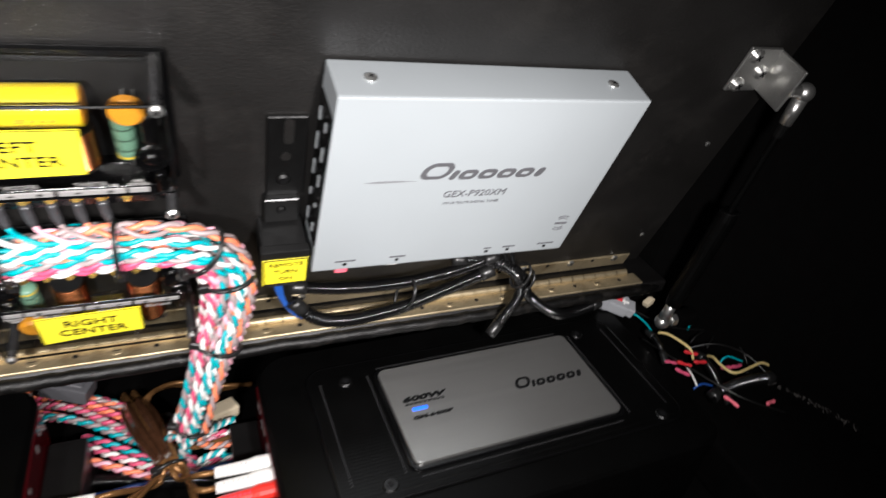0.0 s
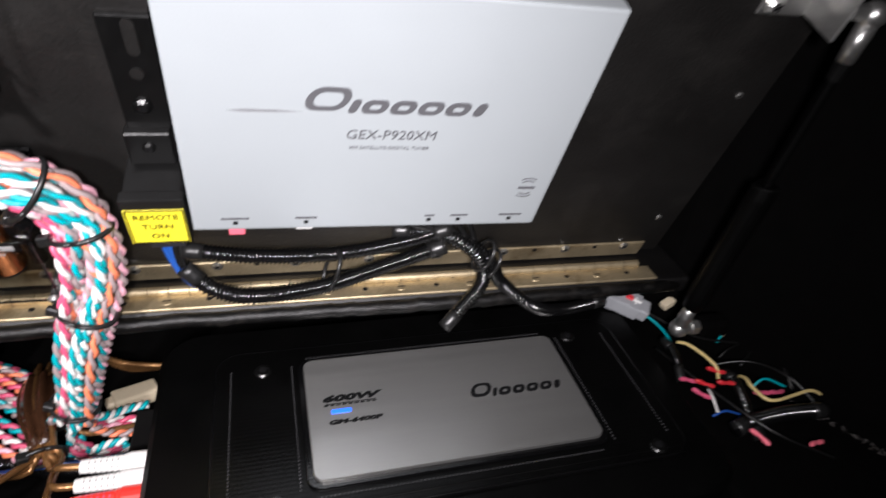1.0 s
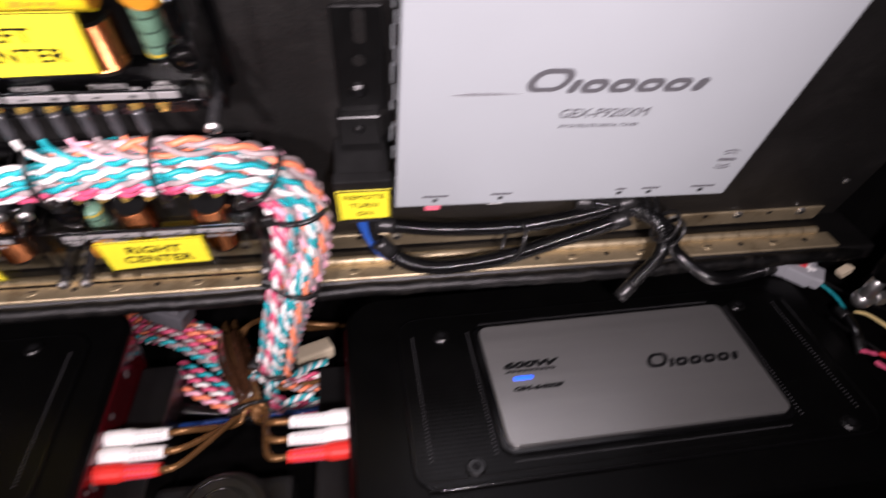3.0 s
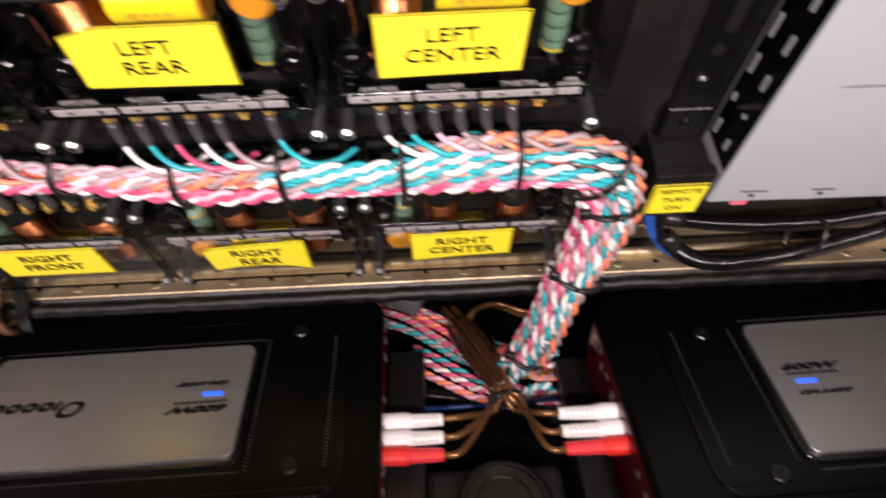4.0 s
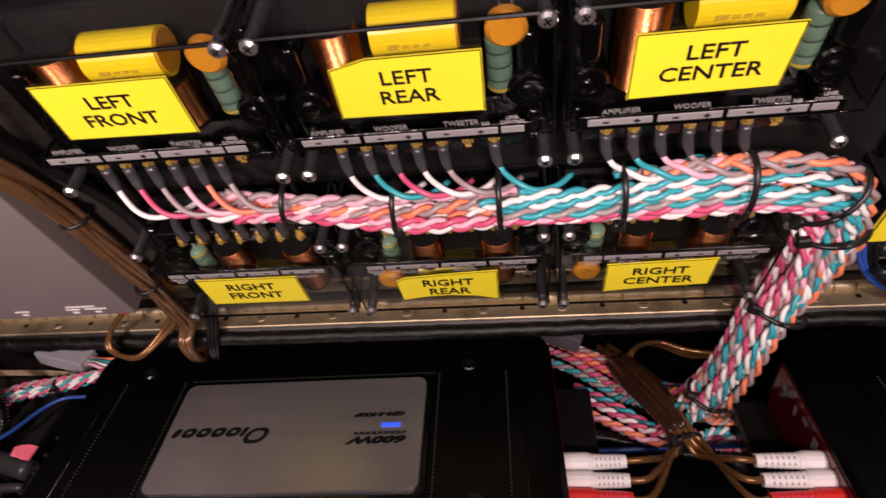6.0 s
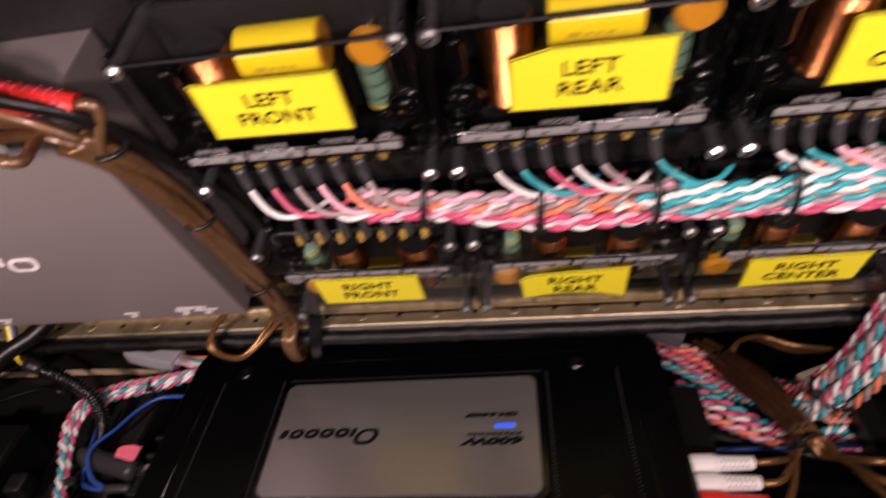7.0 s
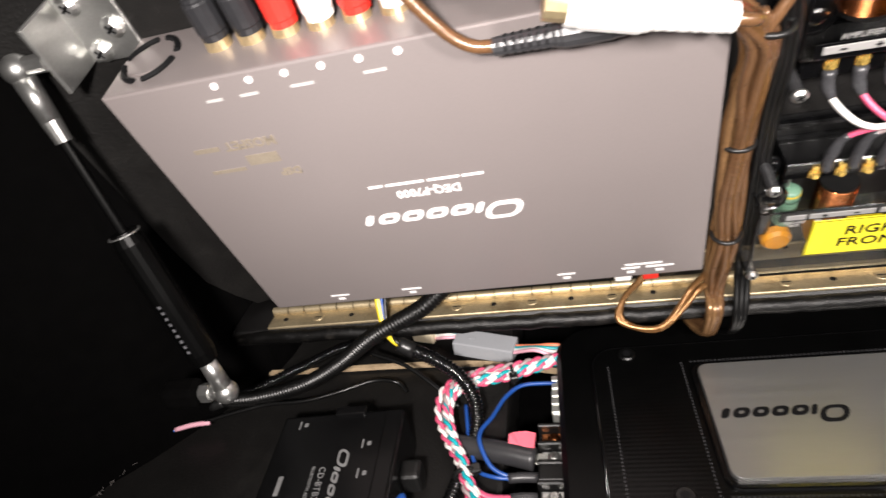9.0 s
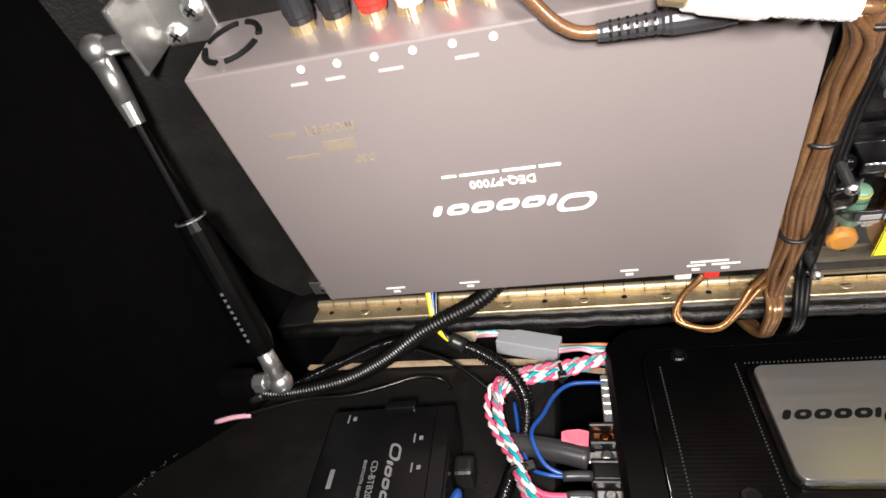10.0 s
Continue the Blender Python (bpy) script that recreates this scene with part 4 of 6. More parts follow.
def pair_on(pts, tang, nrm, up, i0, i1, off, r, pitch, phase, wander=0.0018, slim=None):
    """Centre lines of two wires twisted about an offset line; pitch is a number or a function of the index."""
    a, b = [], []
    s, t = 0.0, phase
    for i in range(i0, i1):
        if i > i0:
            ds = (pts[i] - pts[i - 1]).length
            s += ds
            t += 2 * math.pi * ds / (pitch(i) if callable(pitch) else pitch)
        f = slim(i) if slim else 1.0
        oa, ob = off(i) if callable(off) else off
        c = pts[i] + nrm[i] * (oa * f + wander * math.sin(s * 55 + phase)) + up[i] * (ob * f + wander * math.sin(s * 38 + 2.1 * phase))
        d = nrm[i] * math.cos(t) + up[i] * math.sin(t)
        a.append(c + d * r)
        b.append(c - d * r)
    return a, b


def at_u(u):
    return min((i for i in range(len(SP)) if SP[i].z > 0.082), key=lambda i: abs(SP[i].x - u))


RW = 0.00132
# colours of each pair, its place in the section (out of the lid, up), and where it joins
PAIRS = (("white", "crimson", 0.0048, -0.0098, -0.166), ("pink", "crimson", 0.0066, -0.0052, -0.150), ("orange", "grey", 0.0030, 0.0002, -0.158), ("pink", "grey", 0.0020, 0.0040, -0.154), ("white", "orange", 0.0012, -0.0074, -0.146), ("pink", "white", 0.0016, -0.0030, -0.150),
         ("teal", "white", 0.0070, 0.0044, -0.050), ("teal", "grey", 0.0074, -0.0004, -0.044), ("crimson", "white", 0.0002, -0.0120, -0.080), ("teal", "white", 0.0048, 0.0090, -0.036), ("white", "crimson", -0.0030, -0.0085, -0.066), ("grey", "white", -0.0030, -0.0030, -0.060),
         ("orange", "grey", 0.0010, 0.0130, 0.010), ("teal", "grey", -0.0030, 0.0085, 0.000), ("pink", "grey", -0.0020, 0.0132, 0.020), ("teal", "white", -0.0068, 0.0075, 0.026), ("orange", "grey", -0.0070, -0.0020, 0.030), ("teal", "white", -0.0068, 0.0026, 0.036))
random.seed(11)
for ca, cb, out, up, u0 in PAIRS:
    i1 = len(SP) - random.randint(0, 10)
    p0, p1 = random.uniform(0.0150, 0.0185), random.uniform(0.0100, 0.0170)
    turn = random.uniform(-1.1, 1.1)

    def place(i, out=out, up=up, turn=turn):
        a = turn * min(1.0, max(0.0, (0.085 - SP[i].z) / 0.09))
        return out * math.cos(a) - up * math.sin(a) * 0.8, up * math.cos(a) + out * math.sin(a) * 1.2

    wa, wb = pair_on(SP, ST, SN, SB, at_u(u0), i1, place, RW, lambda i: p0 if SP[i].z > 0.07 else p1 + (p0 - p1) * max(0.0, (SP[i].z - 0.03) / 0.04), random.uniform(0, 6.28), 0.0015,
                     lambda i: 0.93 if SP[i].z > 0.075 else 0.93 - 0.05 * min(1, (0.075 - SP[i].z) / 0.04))
    for colour, pts in ((ca, wa), (cb, wb)):
        part("wire", sweep(bmesh.new(), pts, RW * random.uniform(0.93, 1.06), 7), WIRE[colour], harness, smooth=True)


def tie_ring(parent, centre, axis, normal, up, rn, ru, r=0.0012):
    """A cable tie round a bundle, with its lock."""
    bm = bmesh.new()
    pts = [centre + normal * rn * math.cos(t) + up * ru * math.sin(t) for t in (2 * math.pi * k / 28 for k in range(29))]
    sweep(bm, pts, r, 6)
    part("cable_tie", bm, M_TIE, parent, smooth=True)
    bm = bmesh.new()
    q = Matrix((axis, up, normal)).transposed().to_4x4()
    box(bm, (-0.0024, -0.0028, -0.0015), (0.0024, 0.0028, 0.0022), 0.0006, 1, m=Matrix.Translation(centre + normal * rn * 0.45 - up * ru * 0.93) @ q)
    part("tie_lock", bm, M_TIE, parent)


for u, rn, ru in ((-0.127, 0.0085, 0.0092), (-0.084, 0.0092, 0.0112), (-0.043, 0.0100, 0.0132), (0.003, 0.0104, 0.0140), (0.046, 0.0112, 0.0152), (0.0800, 0.0110, 0.0150)):
    i = at_u(u)
    tie_ring(harness, SP[i] + SB[i] * 0.001 + SN[i] * 0.002, ST[i], SN[i], SB[i], rn, ru)
for z in (0.068, 0.019, -0.047):
    i = min(range(len(SP) // 2, len(SP)), key=lambda j: abs(SP[j].z - z))
    tie_ring(harness, SP[i] + SB[i] * 0.001 + SN[i] * 0.002, ST[i], SN[i], SB[i], 0.0110, 0.0132 if z > -0.02 else 0.0116)

# leads from the terminals into the harness
LEADS = ((("white", "teal", "pink", "grey", "orange", "grey"), ("white", "teal", "crimson", "white", "grey", None, "teal"), ("white", "crimson", "grey", "pink", "orange", "grey")))
rise = (0.0025, 0.0005, -0.0025)
for i in range(3):
    for k, colour in enumerate(LEADS[i]):
        if colour is None:
            continue
        uu = CX[i] - 0.0315 + 0.0095 * k
        v0 = UP_V - 0.0232
        path = [lidp(uu, v0 - 0.0022, 0.0252), lidp(uu + 0.0003, v0 - 0.0080, 0.0262), lidp(uu + 0.0025, v0 - 0.0128, 0.0300), lidp(uu + 0.008, v0 - 0.0150 + rise[i], 0.0350), lidp(uu + 0.0145, v0 - 0.0178 + rise[i], 0.0365), lidp(uu + 0.0225, v0 - 0.0200 + rise[i], 0.0330), lidp(uu + 0.0285, v0 - 0.0215 + rise[i], 0.0265)]
        pts = curve_points(path, 0.0015)
        cut = int(len(pts) * 0.27)
        lead = part("lead_wire", sweep(bmesh.new(), pts[cut - 2:], RW * 0.9, 7), WIRE[colour], harness, smooth=True)
        part("sleeve", sweep(bmesh.new(), pts[:cut], lambda i: 0.0023 if i < cut * 0.55 else 0.0023 - 0.0008 * min(1.0, (i - cut * 0.55) / (cut * 0.25)), 8), M_SLEEVE, lead, smooth=True)
    for k, colour in enumerate(("crimson", "grey", "white", "pink", "grey", "orange")):
        uu = CX[i] - 0.0315 + 0.0095 * (k + 1)
        v0 = LOW_V + 0.0232
        path = [lidp(uu, v0 + 0.0022, 0.0252), lidp(uu, v0 + 0.009, 0.0252), lidp(uu + 0.002, v0 + 0.018, 0.0255), lidp(uu + 0.008, v0 + 0.023, 0.027), lidp(uu + 0.018, v0 + 0.026, 0.029)]
        pts = curve_points(path, 0.0015)
        cut = int(len(pts) * 0.6)
        lead = part("lead_wire", sweep(bmesh.new(), pts[cut - 2:], RW * 0.9, 7), WIRE[colour], harness, smooth=True)
        part("sleeve", sweep(bmesh.new(), pts[:cut], lambda i: 0.0023 if i < cut * 0.55 else 0.0023 - 0.0008 * min(1.0, (i - cut * 0.55) / (cut * 0.25)), 8), M_SLEEVE, lead, smooth=True)


def braid(name, label, ctrl, pairs, up_hint=(0, 0, 1), r=0.0014, pitch=0.0125, seed=1, ties=(), wander=0.0013):
    """A bundle of twisted pairs along a line."""
    b = thing(name, label, "wiring")
    pts = curve_points(ctrl, 0.0014)
    tg = [(pts[min(i + 1, len(pts) - 1)] - pts[max(i - 1, 0)]).normalized() for i in range(len(pts))]
    nn, uu = [], []
    for t in tg:
        u_ = Vector(up_hint)
        u_ = (u_ - t * u_.dot(t)).normalized()
        uu.append(u_)
        nn.append(t.cross(u_))
    rnd = random.Random(seed)
    for ca, cb, a, c in pairs:
        wa, wb = pair_on(pts, tg, nn, uu, rnd.randint(0, 5), len(pts) - rnd.randint(0, 6), (a, c), r, pitch * rnd.uniform(0.85, 1.15), rnd.uniform(0, 6.28), wander)
        for colour, line in ((ca, wa), (cb, wb)):
            part("wire", sweep(bmesh.new(), line, r, 7), WIRE[colour], b, smooth=True)
    for f, rr in ties:
        i = int(f * (len(pts) - 1))
        tie_ring(b, pts[i], tg[i], uu[i], nn[i], rr, rr)
    return b


# ---- the wiring channel between the amplifiers ----
braid("wire_bundle", "bundle of twisted pink, white and teal wires under the amplifier",
      [(-0.060, 0.050, -0.084), (-0.0188, 0.034, -0.0810), (0.010, 0.021, -0.087), (0.035, 0.005, -0.088), (0.052, -0.016, -0.072), (0.060, -0.027, -0.056)],
      (("crimson", "orange", 0, 0.006), ("crimson", "grey", 0.006, 0.004), ("orange", "grey", -0.006, 0.005), ("crimson", "orange", 0.004, -0.001), ("crimson", "white", -0.009, 0.002), ("white", "crimson", 0.010, 0.001),
       ("orange", "crimson", -0.003, -0.001), ("teal", "grey", 0.012, 0.002), ("teal", "crimson", -0.012, 0.0)), seed=4, ties=((0.72, 0.011),), wander=0.0024, pitch=0.0115)
braid("wire_bundle", "bundle of twisted pink and orange wires on the channel floor",
      [(-0.012, 0.002, -0.087), (0.0108, -0.0146, -0.084), (0.0250, -0.0240, -0.084), (0.0376, -0.0324, -0.084), (0.0500, -0.0350, -0.080)],
      (("crimson", "white", 0, 0.005), ("orange", "pink", 0.006, 0.002), ("teal", "crimson", -0.006, 0.003), ("crimson", "grey", 0.003, -0.003)), seed=5)
braid("twisted_lead", "teal and white twisted pair dropping from the harness into the channel", [(0.0620, -0.0300, -0.046), (0.0575, -0.0275, -0.0600), (0.0552, -0.0310, -0.0740), (0.0543, -0.0335, -0.0830), (0.0575, -0.0340, -0.0865), (0.0705, -0.0260, -0.0870), (0.0905, -0.0260, -0.0870)], (("teal", "white", 0, 0),), pitch=0.009, seed=6)
braid("twisted_lead", "teal and white twisted pair running from harness under the amplifier", [(0.0650, -0.0300, -0.046), (0.0645, -0.0260, -0.0560), (0.0665, -0.0225, -0.0660), (0.0705, -0.0195, -0.0730), (0.0790, -0.0100, -0.0790), (0.0910, -0.0020, -0.0850)], (("teal", "white", 0, 0),), pitch=0.009, seed=7)
braid("twisted_lead", "pink and red twisted leads lying in the channel", [(0.058, -0.026, -0.066), (0.070, -0.0170, -0.0830), (0.092, -0.0140, -0.0900)], (("crimson", "pink", 0, 0), ("orange", "grey", 0.005, 0.001), ("crimson", "white", -0.005, 0.0)), pitch=0.013, seed=8)
braid("twisted_lead", "red, pink and teal twisted leads under the plugs", [(0.056, -0.029, -0.076), (0.0640, -0.0300, -0.0900), (0.0780, -0.0300, -0.0920), (0.092, -0.0310, -0.0920)], (("crimson", "white", 0, 0), ("pink", "crimson", 0.005, 0.001), ("teal", "crimson", -0.004, -0.001)), pitch=0.013, seed=18)
solid("audio_cable", tube([(0.052, -0.024, -0.074), (0.064, -0.0240, -0.0800), (0.080, -0.0180, -0.0850), (0.094, -0.012, -0.089)], 0.0018), M_COPPERCLEAR, "copper-coloured clear cable between the twisted leads", "audio cable", group="audio cables", smooth=True)

conduit = split_loom([(-0.030, -0.017, -0.0940), (-0.0042, -0.0235, -0.0930), (0.020, -0.029, -0.0930), (0.0458, -0.0359, -0.0930), (0.088, -0.046, -0.0930)], 0.0055, "black corrugated wire loom crossing the channel floor")
solid("blue_wire", tube([(-0.030, -0.034, -0.093), (-0.0018, -0.0380, -0.0890), (0.020, -0.0385, -0.0880), (0.047, -0.0385, -0.0860), (0.068, -0.0370, -0.0880), (0.092, -0.035, -0.0890)], 0.0016), WIRE["blue"], "single blue wire across the wiring channel", "wire", smooth=True)
bm = bmesh.new()
box(bm, (-0.015, -0.008, -0.006), (0.015, 0.008, 0.006), 0.001, 2)
box(bm, (-0.011, -0.005, 0.006), (0.011, 0.005, 0.0075), 0.0005, 1)
solid("wire_connector", bm, M_DARKPLUG, "grey nylon wire connector at the back of the channel", "connector", pose(-0.012, 0.030, -0.058, 0, 10, -20))
bm = bmesh.new()
box(bm, (-0.010, -0.006, -0.005), (0.016, 0.006, 0.005), 0.0015, 2)
box(bm, (-0.014, -0.004, -0.003), (-0.009, 0.004, 0.003), 0.001, 1)
solid("wire_connector", bm, M_BEIGE, "beige nylon plug half hidden beside the amplifier", "connector", pose(0.0775, 0.0085, -0.0880, 0, 5, 25))

# copper-coloured audio cables with moulded plugs
TIE_P = Vector((0.0490, -0.0490, -0.0665))


def rca_plug(parent, tip, direction, material, r=0.0052, length=0.030):
    """A moulded plug: barrel, ribbed strain relief and metal collar."""
    tip, d = Vector(tip), Vector(direction).normalized()
    pts, rad = [], []
    for k in range(41):
        f = k / 40
        pts.append(tip + d * length * f)
        if f < 0.08:
            rad.append(r * 0.92)
        elif f < 0.46:
            rad.append(r)
        elif f < 0.52:
            rad.append(r * 0.9)
        else:
            rad.append(r * (0.82 - 0.30 * (f - 0.52)) * (1.0 if k % 3 else 0.95))
    bm = bmesh.new()
    sweep(bm, pts, lambda i: rad[i], 14)
    p = part("plug", bm, material, parent)
    side = d.cross(Vector((0.3, 0.5, 0.8))).normalized()
    over = d.cross(side)
    # Darker boxes on the relief stand for the shade inside its slots.
    bm = bmesh.new()
    for k in range(6):
        f = 0.57 + 0.065 * k
        rr = r * (0.82 - 0.30 * (f - 0.52)) * 0.97
        for j in range(8):
            a = 2 * math.pi * j / 8
            out = side * math.cos(a) + over * math.sin(a)
            m = Matrix((d, out.cross(d), out)).transposed().to_4x4()
            box(bm, (-0.0004, -0.0007, -0.0004), (0.0004, 0.0007, 0.0002), m=Matrix.Translation(tip + d * length * f + out * rr) @ m)
    part("slot_shade", bm, WIRE["crimson"] if material is M_REDRUB else M_DIMINK if material is M_WHITERUB else M_INK, p, kind="stuff")
    bm = bmesh.new()
    cyl(bm, tip - d * 0.006, tip + d * 0.001, r * 0.78, seg=14)
    part("collar", bm, M_SOCKET, p)
    return pts[-1]


def rca_cable(label, tip, d, colour_mat, route, r=0.0018, length=0.030, plug_r=0.0052, jacket=None):
    c = thing("audio_cable", label, "audio cable", group="audio cables")
    end = rca_plug(c, tip, d, colour_mat, plug_r, length)
    part("cable", tube([end - Vector(d).normalized() * 0.004] + list(route), r), jacket or M_CABLE, c, smooth=True)
    return c


back = [Vector((0.0445, -0.0340, -0.0650)), Vector((0.0388, -0.0200, -0.0650)), Vector((0.0318, 0.0000, -0.0705)), Vector((0.0252, 0.0215, -0.0790)), Vector((0.0180, 0.0450, -0.0920))]
for k, (yy, mm, word) in enumerate(((-0.0715, M_WHITERUB, "white"), (-0.0815, M_WHITERUB, "white"), (-0.0908, M_REDRUB, "red"))):
    off = Vector((0.0016 * (k - 1), 0.0010 * (k - 1), 0.0018 * (k - 1)))
    for side, x0, d in ((0, -0.0225, 1), (1, 0.1155, -1)):
        sh = off + Vector((0.0018 * (2 * side - 1) * 2, 0.0015 * (k - 1), 0.0012 * side))
        zz = -0.0505
        ln = 0.0350 if side == 0 else 0.0405
        x1 = x0 + d * ln
        mid = Vector((x1 + d * 0.010, yy + 0.001, zz + 0.001))
        rca_cable("brown clear audio cable with %s plug pushed into the amplifier" % word, (x0, yy, zz), (d, 0.02 * (1 - k), 0), mm,
                  [mid, TIE_P + Vector((-d * 0.004, -0.004, -0.002)) + sh, TIE_P + sh] + [b + sh * 0.9 for b in back], length=ln, plug_r=0.0050, jacket=M_COPPERCLEAR)
wrap_line = curve_points([TIE_P + Vector((-0.002, 0.006, 0.002))] + back[:4], 0.003)
bm = bmesh.new()
rings = []
for i, p in enumerate(wrap_line):
    t = (wrap_line[min(i + 1, len(wrap_line) - 1)] - wrap_line[max(i - 1, 0)]).normalized()
    side = t.cross(Vector((0.15, -0.7, 0.7))).normalized()
    up_ = side.cross(t)
    wd = 0.0062 + 0.0042 * math.sin(2.6 * i / len(wrap_line))
    rings.append([bm.verts.new(p + side * wd * math.cos(a) + up_ * 0.0052 * math.sin(a) * (1 + 0.30 * math.sin(7 * a + 0.03 * i))) for a in (2 * math.pi * k / 44 for k in range(44))])
for ra, rb in zip(rings, rings[1:]):
    for k in range(44):
        bm.faces.new((ra[k], ra[(k + 1) % 44], rb[(k + 1) % 44], rb[k]))
bm.faces.new(rings[0])
bm.faces.new(rings[-1])
solid("cable_wrap", bm, M_WRAP, "glossy dark brown wrap round the gathered audio cables", "cable wrap", smooth=True)
band = thing("cable_tie", "black cable tie gathering the brown audio cables", "cable tie")
tie_ring(band, TIE_P, Vector((-0.4, 0.9, 0.2)).normalized(), Vector((0.35, 0.1, 0.93)).normalized(), Vector((0.85, 0.42, -0.32)).normalized(), 0.0065, 0.0105)
for k in range(4):
    solid("audio_cable", tube([(0.0290 + 0.001 * k, 0.0160, -0.0840), (0.0320 + 0.001 * k, 0.0250 + 0.001 * k, -0.0780), (0.0420 + 0.001 * k, 0.0360 + 0.001 * k, -0.0790 - 0.001 * k), (0.0560, 0.0390 + 0.001 * k, -0.0800 - 0.002 * k), (0.0700 + 0.001 * k, 0.0330, -0.0810 - 0.002 * k), (0.0860, 0.0310 + 0.001 * k, -0.0830 - 0.002 * k), (0.1050, 0.0330, -0.0880)], 0.0018),
          M_COPPERCLEAR, "copper-coloured clear audio cable curving behind the harness", "audio cable", group="audio cables", smooth=True)

# low boards either side of the channel, under the plugs
for x0, x1 in ((-0.0190, 0.0020), (0.0860, 0.1050)):
    bm = bmesh.new()
    box(bm, (x0, -0.1650, FLOOR_Z), (x1, -0.0120, -0.0640 if x0 < 0 else -0.0780), 0.0015, 2)
    solid("side_board", bm, M_BOARD, "low matt black board under the plugs beside an amplifier", "board", group="boards beside the channel")

# round black cap in the channel
cap = thing("round_cap", "round black plastic cap on a low block in the channel", "cap", pose(0.0420, -0.1130, FLOOR_Z))
bm = bmesh.new()
box(bm, (-0.0395, -0.040, 0.0), (0.0330, 0.026, 0.026), 0.004, 2)
part("block", bm, M_SATIN, cap)
bm = bmesh.new()
prism(bm, [(0.025 * math.cos(t), 0.025 * math.sin(t)) for t in (2 * math.pi * k / 40 for k in range(40))], 0.026, 0.038, 0.003)
part("lid", bm, M_SATIN, cap)
for rr in (0.020, 0.014):
    bm = bmesh.new()
    sweep(bm, [Vector((rr * math.cos(t), rr * math.sin(t), 0.0380)) for t in (2 * math.pi * k / 40 for k in range(41))], 0.0007, 6)
    part("ring", bm, M_GLOSS, cap, smooth=True)

# ---- sound processor on the lid ----
proc = thing("sound_processor", "bronze-grey metal sound processor mounted upside down on the lid", "processor", on_lid(-0.3401, 0.1105, 0, 181))
HU, HV, HW = 0.1067, 0.0704, 0.0392
bm = bmesh.new()
box(bm, (-HU, -HV, 0.0), (HU, HV, HW), 0.0010, 2)
pcase = part("case", bm, M_BRONZE, proc)
emblem(pcase, M_WHITEINK, pose(-0.0008, 0.0128, HW), 0.070, 0.0098)
words("DEQ-P7000", 0.0060, pose(0.0020, -0.0028, HW + 0.0001), pcase, M_WHITEINK, stretch=0.92, bold=0.0001, depth=0.0002)
for uu, ww in ((-0.0175, 0.0085), (-0.0055, 0.0130), (0.0105, 0.0160), (0.0228, 0.0060)):
    bar_mark(pcase, M_WHITEINK, uu, -0.0085, HW, ww, 0.0011)
for k in range(6):
    uu = -0.3401 + 0.4018 - 0.0135 * k
    bm = bmesh.new()
    cyl(bm, (uu, -0.0668, HW), (uu, -0.0668, HW + 0.0004), 0.0014, seg=14)
    part("socket_mark", bm, M_WHITEINK, pcase)
for uu, ww in ((0.0648, 0.008), (0.0510, 0.009), (0.0305, 0.011), (0.0040, 0.010)):
    bar_mark(pcase, M_DIMINK, uu, -0.0612, HW, ww * 0.8, 0.0011)
for uu, ww in ((0.0680, 0.010), (0.0295, 0.010), (-0.0465, 0.008), (-0.0755, 0.008), (-0.0880, 0.012)):
    bar_mark(pcase, M_WHITEINK, uu, 0.0665, HW, 0.0035, 0.0014)
    bar_mark(pcase, M_WHITEINK, uu, 0.0635, HW, ww, 0.0009)
bar_mark(pcase, M_WHITEINK, -0.0810, 0.0610, HW, 0.016, 0.0009)
words("MOSFET", 0.0060, pose(0.0625, -0.0405, HW + 0.0001), pcase, M_AMBERINK, stretch=1.0, bold=0.0002, depth=0.0001)
bar_mark(pcase, M_AMBERINK, 0.0815, -0.0400, HW, 0.0110, 0.0020)
bar_mark(pcase, M_AMBERINK, 0.0610, -0.0322, HW, 0.0135, 0.0050)
bar_mark(pcase, M_AMBERINK, 0.0780, -0.0285, HW, 0.0150, 0.0016)
words("DSP", 0.0052, pose(0.0530, -0.0240, HW + 0.0001), pcase, M_AMBERINK, stretch=1.0, bold=0.0002, depth=0.0001)
# top side: fan grille, sockets and plugs
bm = bmesh.new()
for seg0 in (10, 100, 190, 280):
    pts = [Vector((0.0935 + 0.0105 * math.cos(radians(seg0 + 70 * k / 10)), -HV - 0.0004, 0.0190 + 0.0135 * math.sin(radians(seg0 + 70 * k / 10)))) for k in range(11)]
    sweep(bm, pts, 0.0013, 6)
part("fan_slot", bm, M_INK, proc)
bm = bmesh.new()
cyl(bm, (0.0935, -HV, 0.0190), (0.0935, -HV - 0.0006, 0.0190), 0.0095, seg=28)
part("fan_disc", bm, M_BRONZE, proc)
PLUGS = (("black", M_BLACKRUB), ("black", M_BLACKRUB), ("red", M_REDRUB), ("white", M_WHITERUB), ("red", M_REDRUB), ("white", M_WHITERUB))
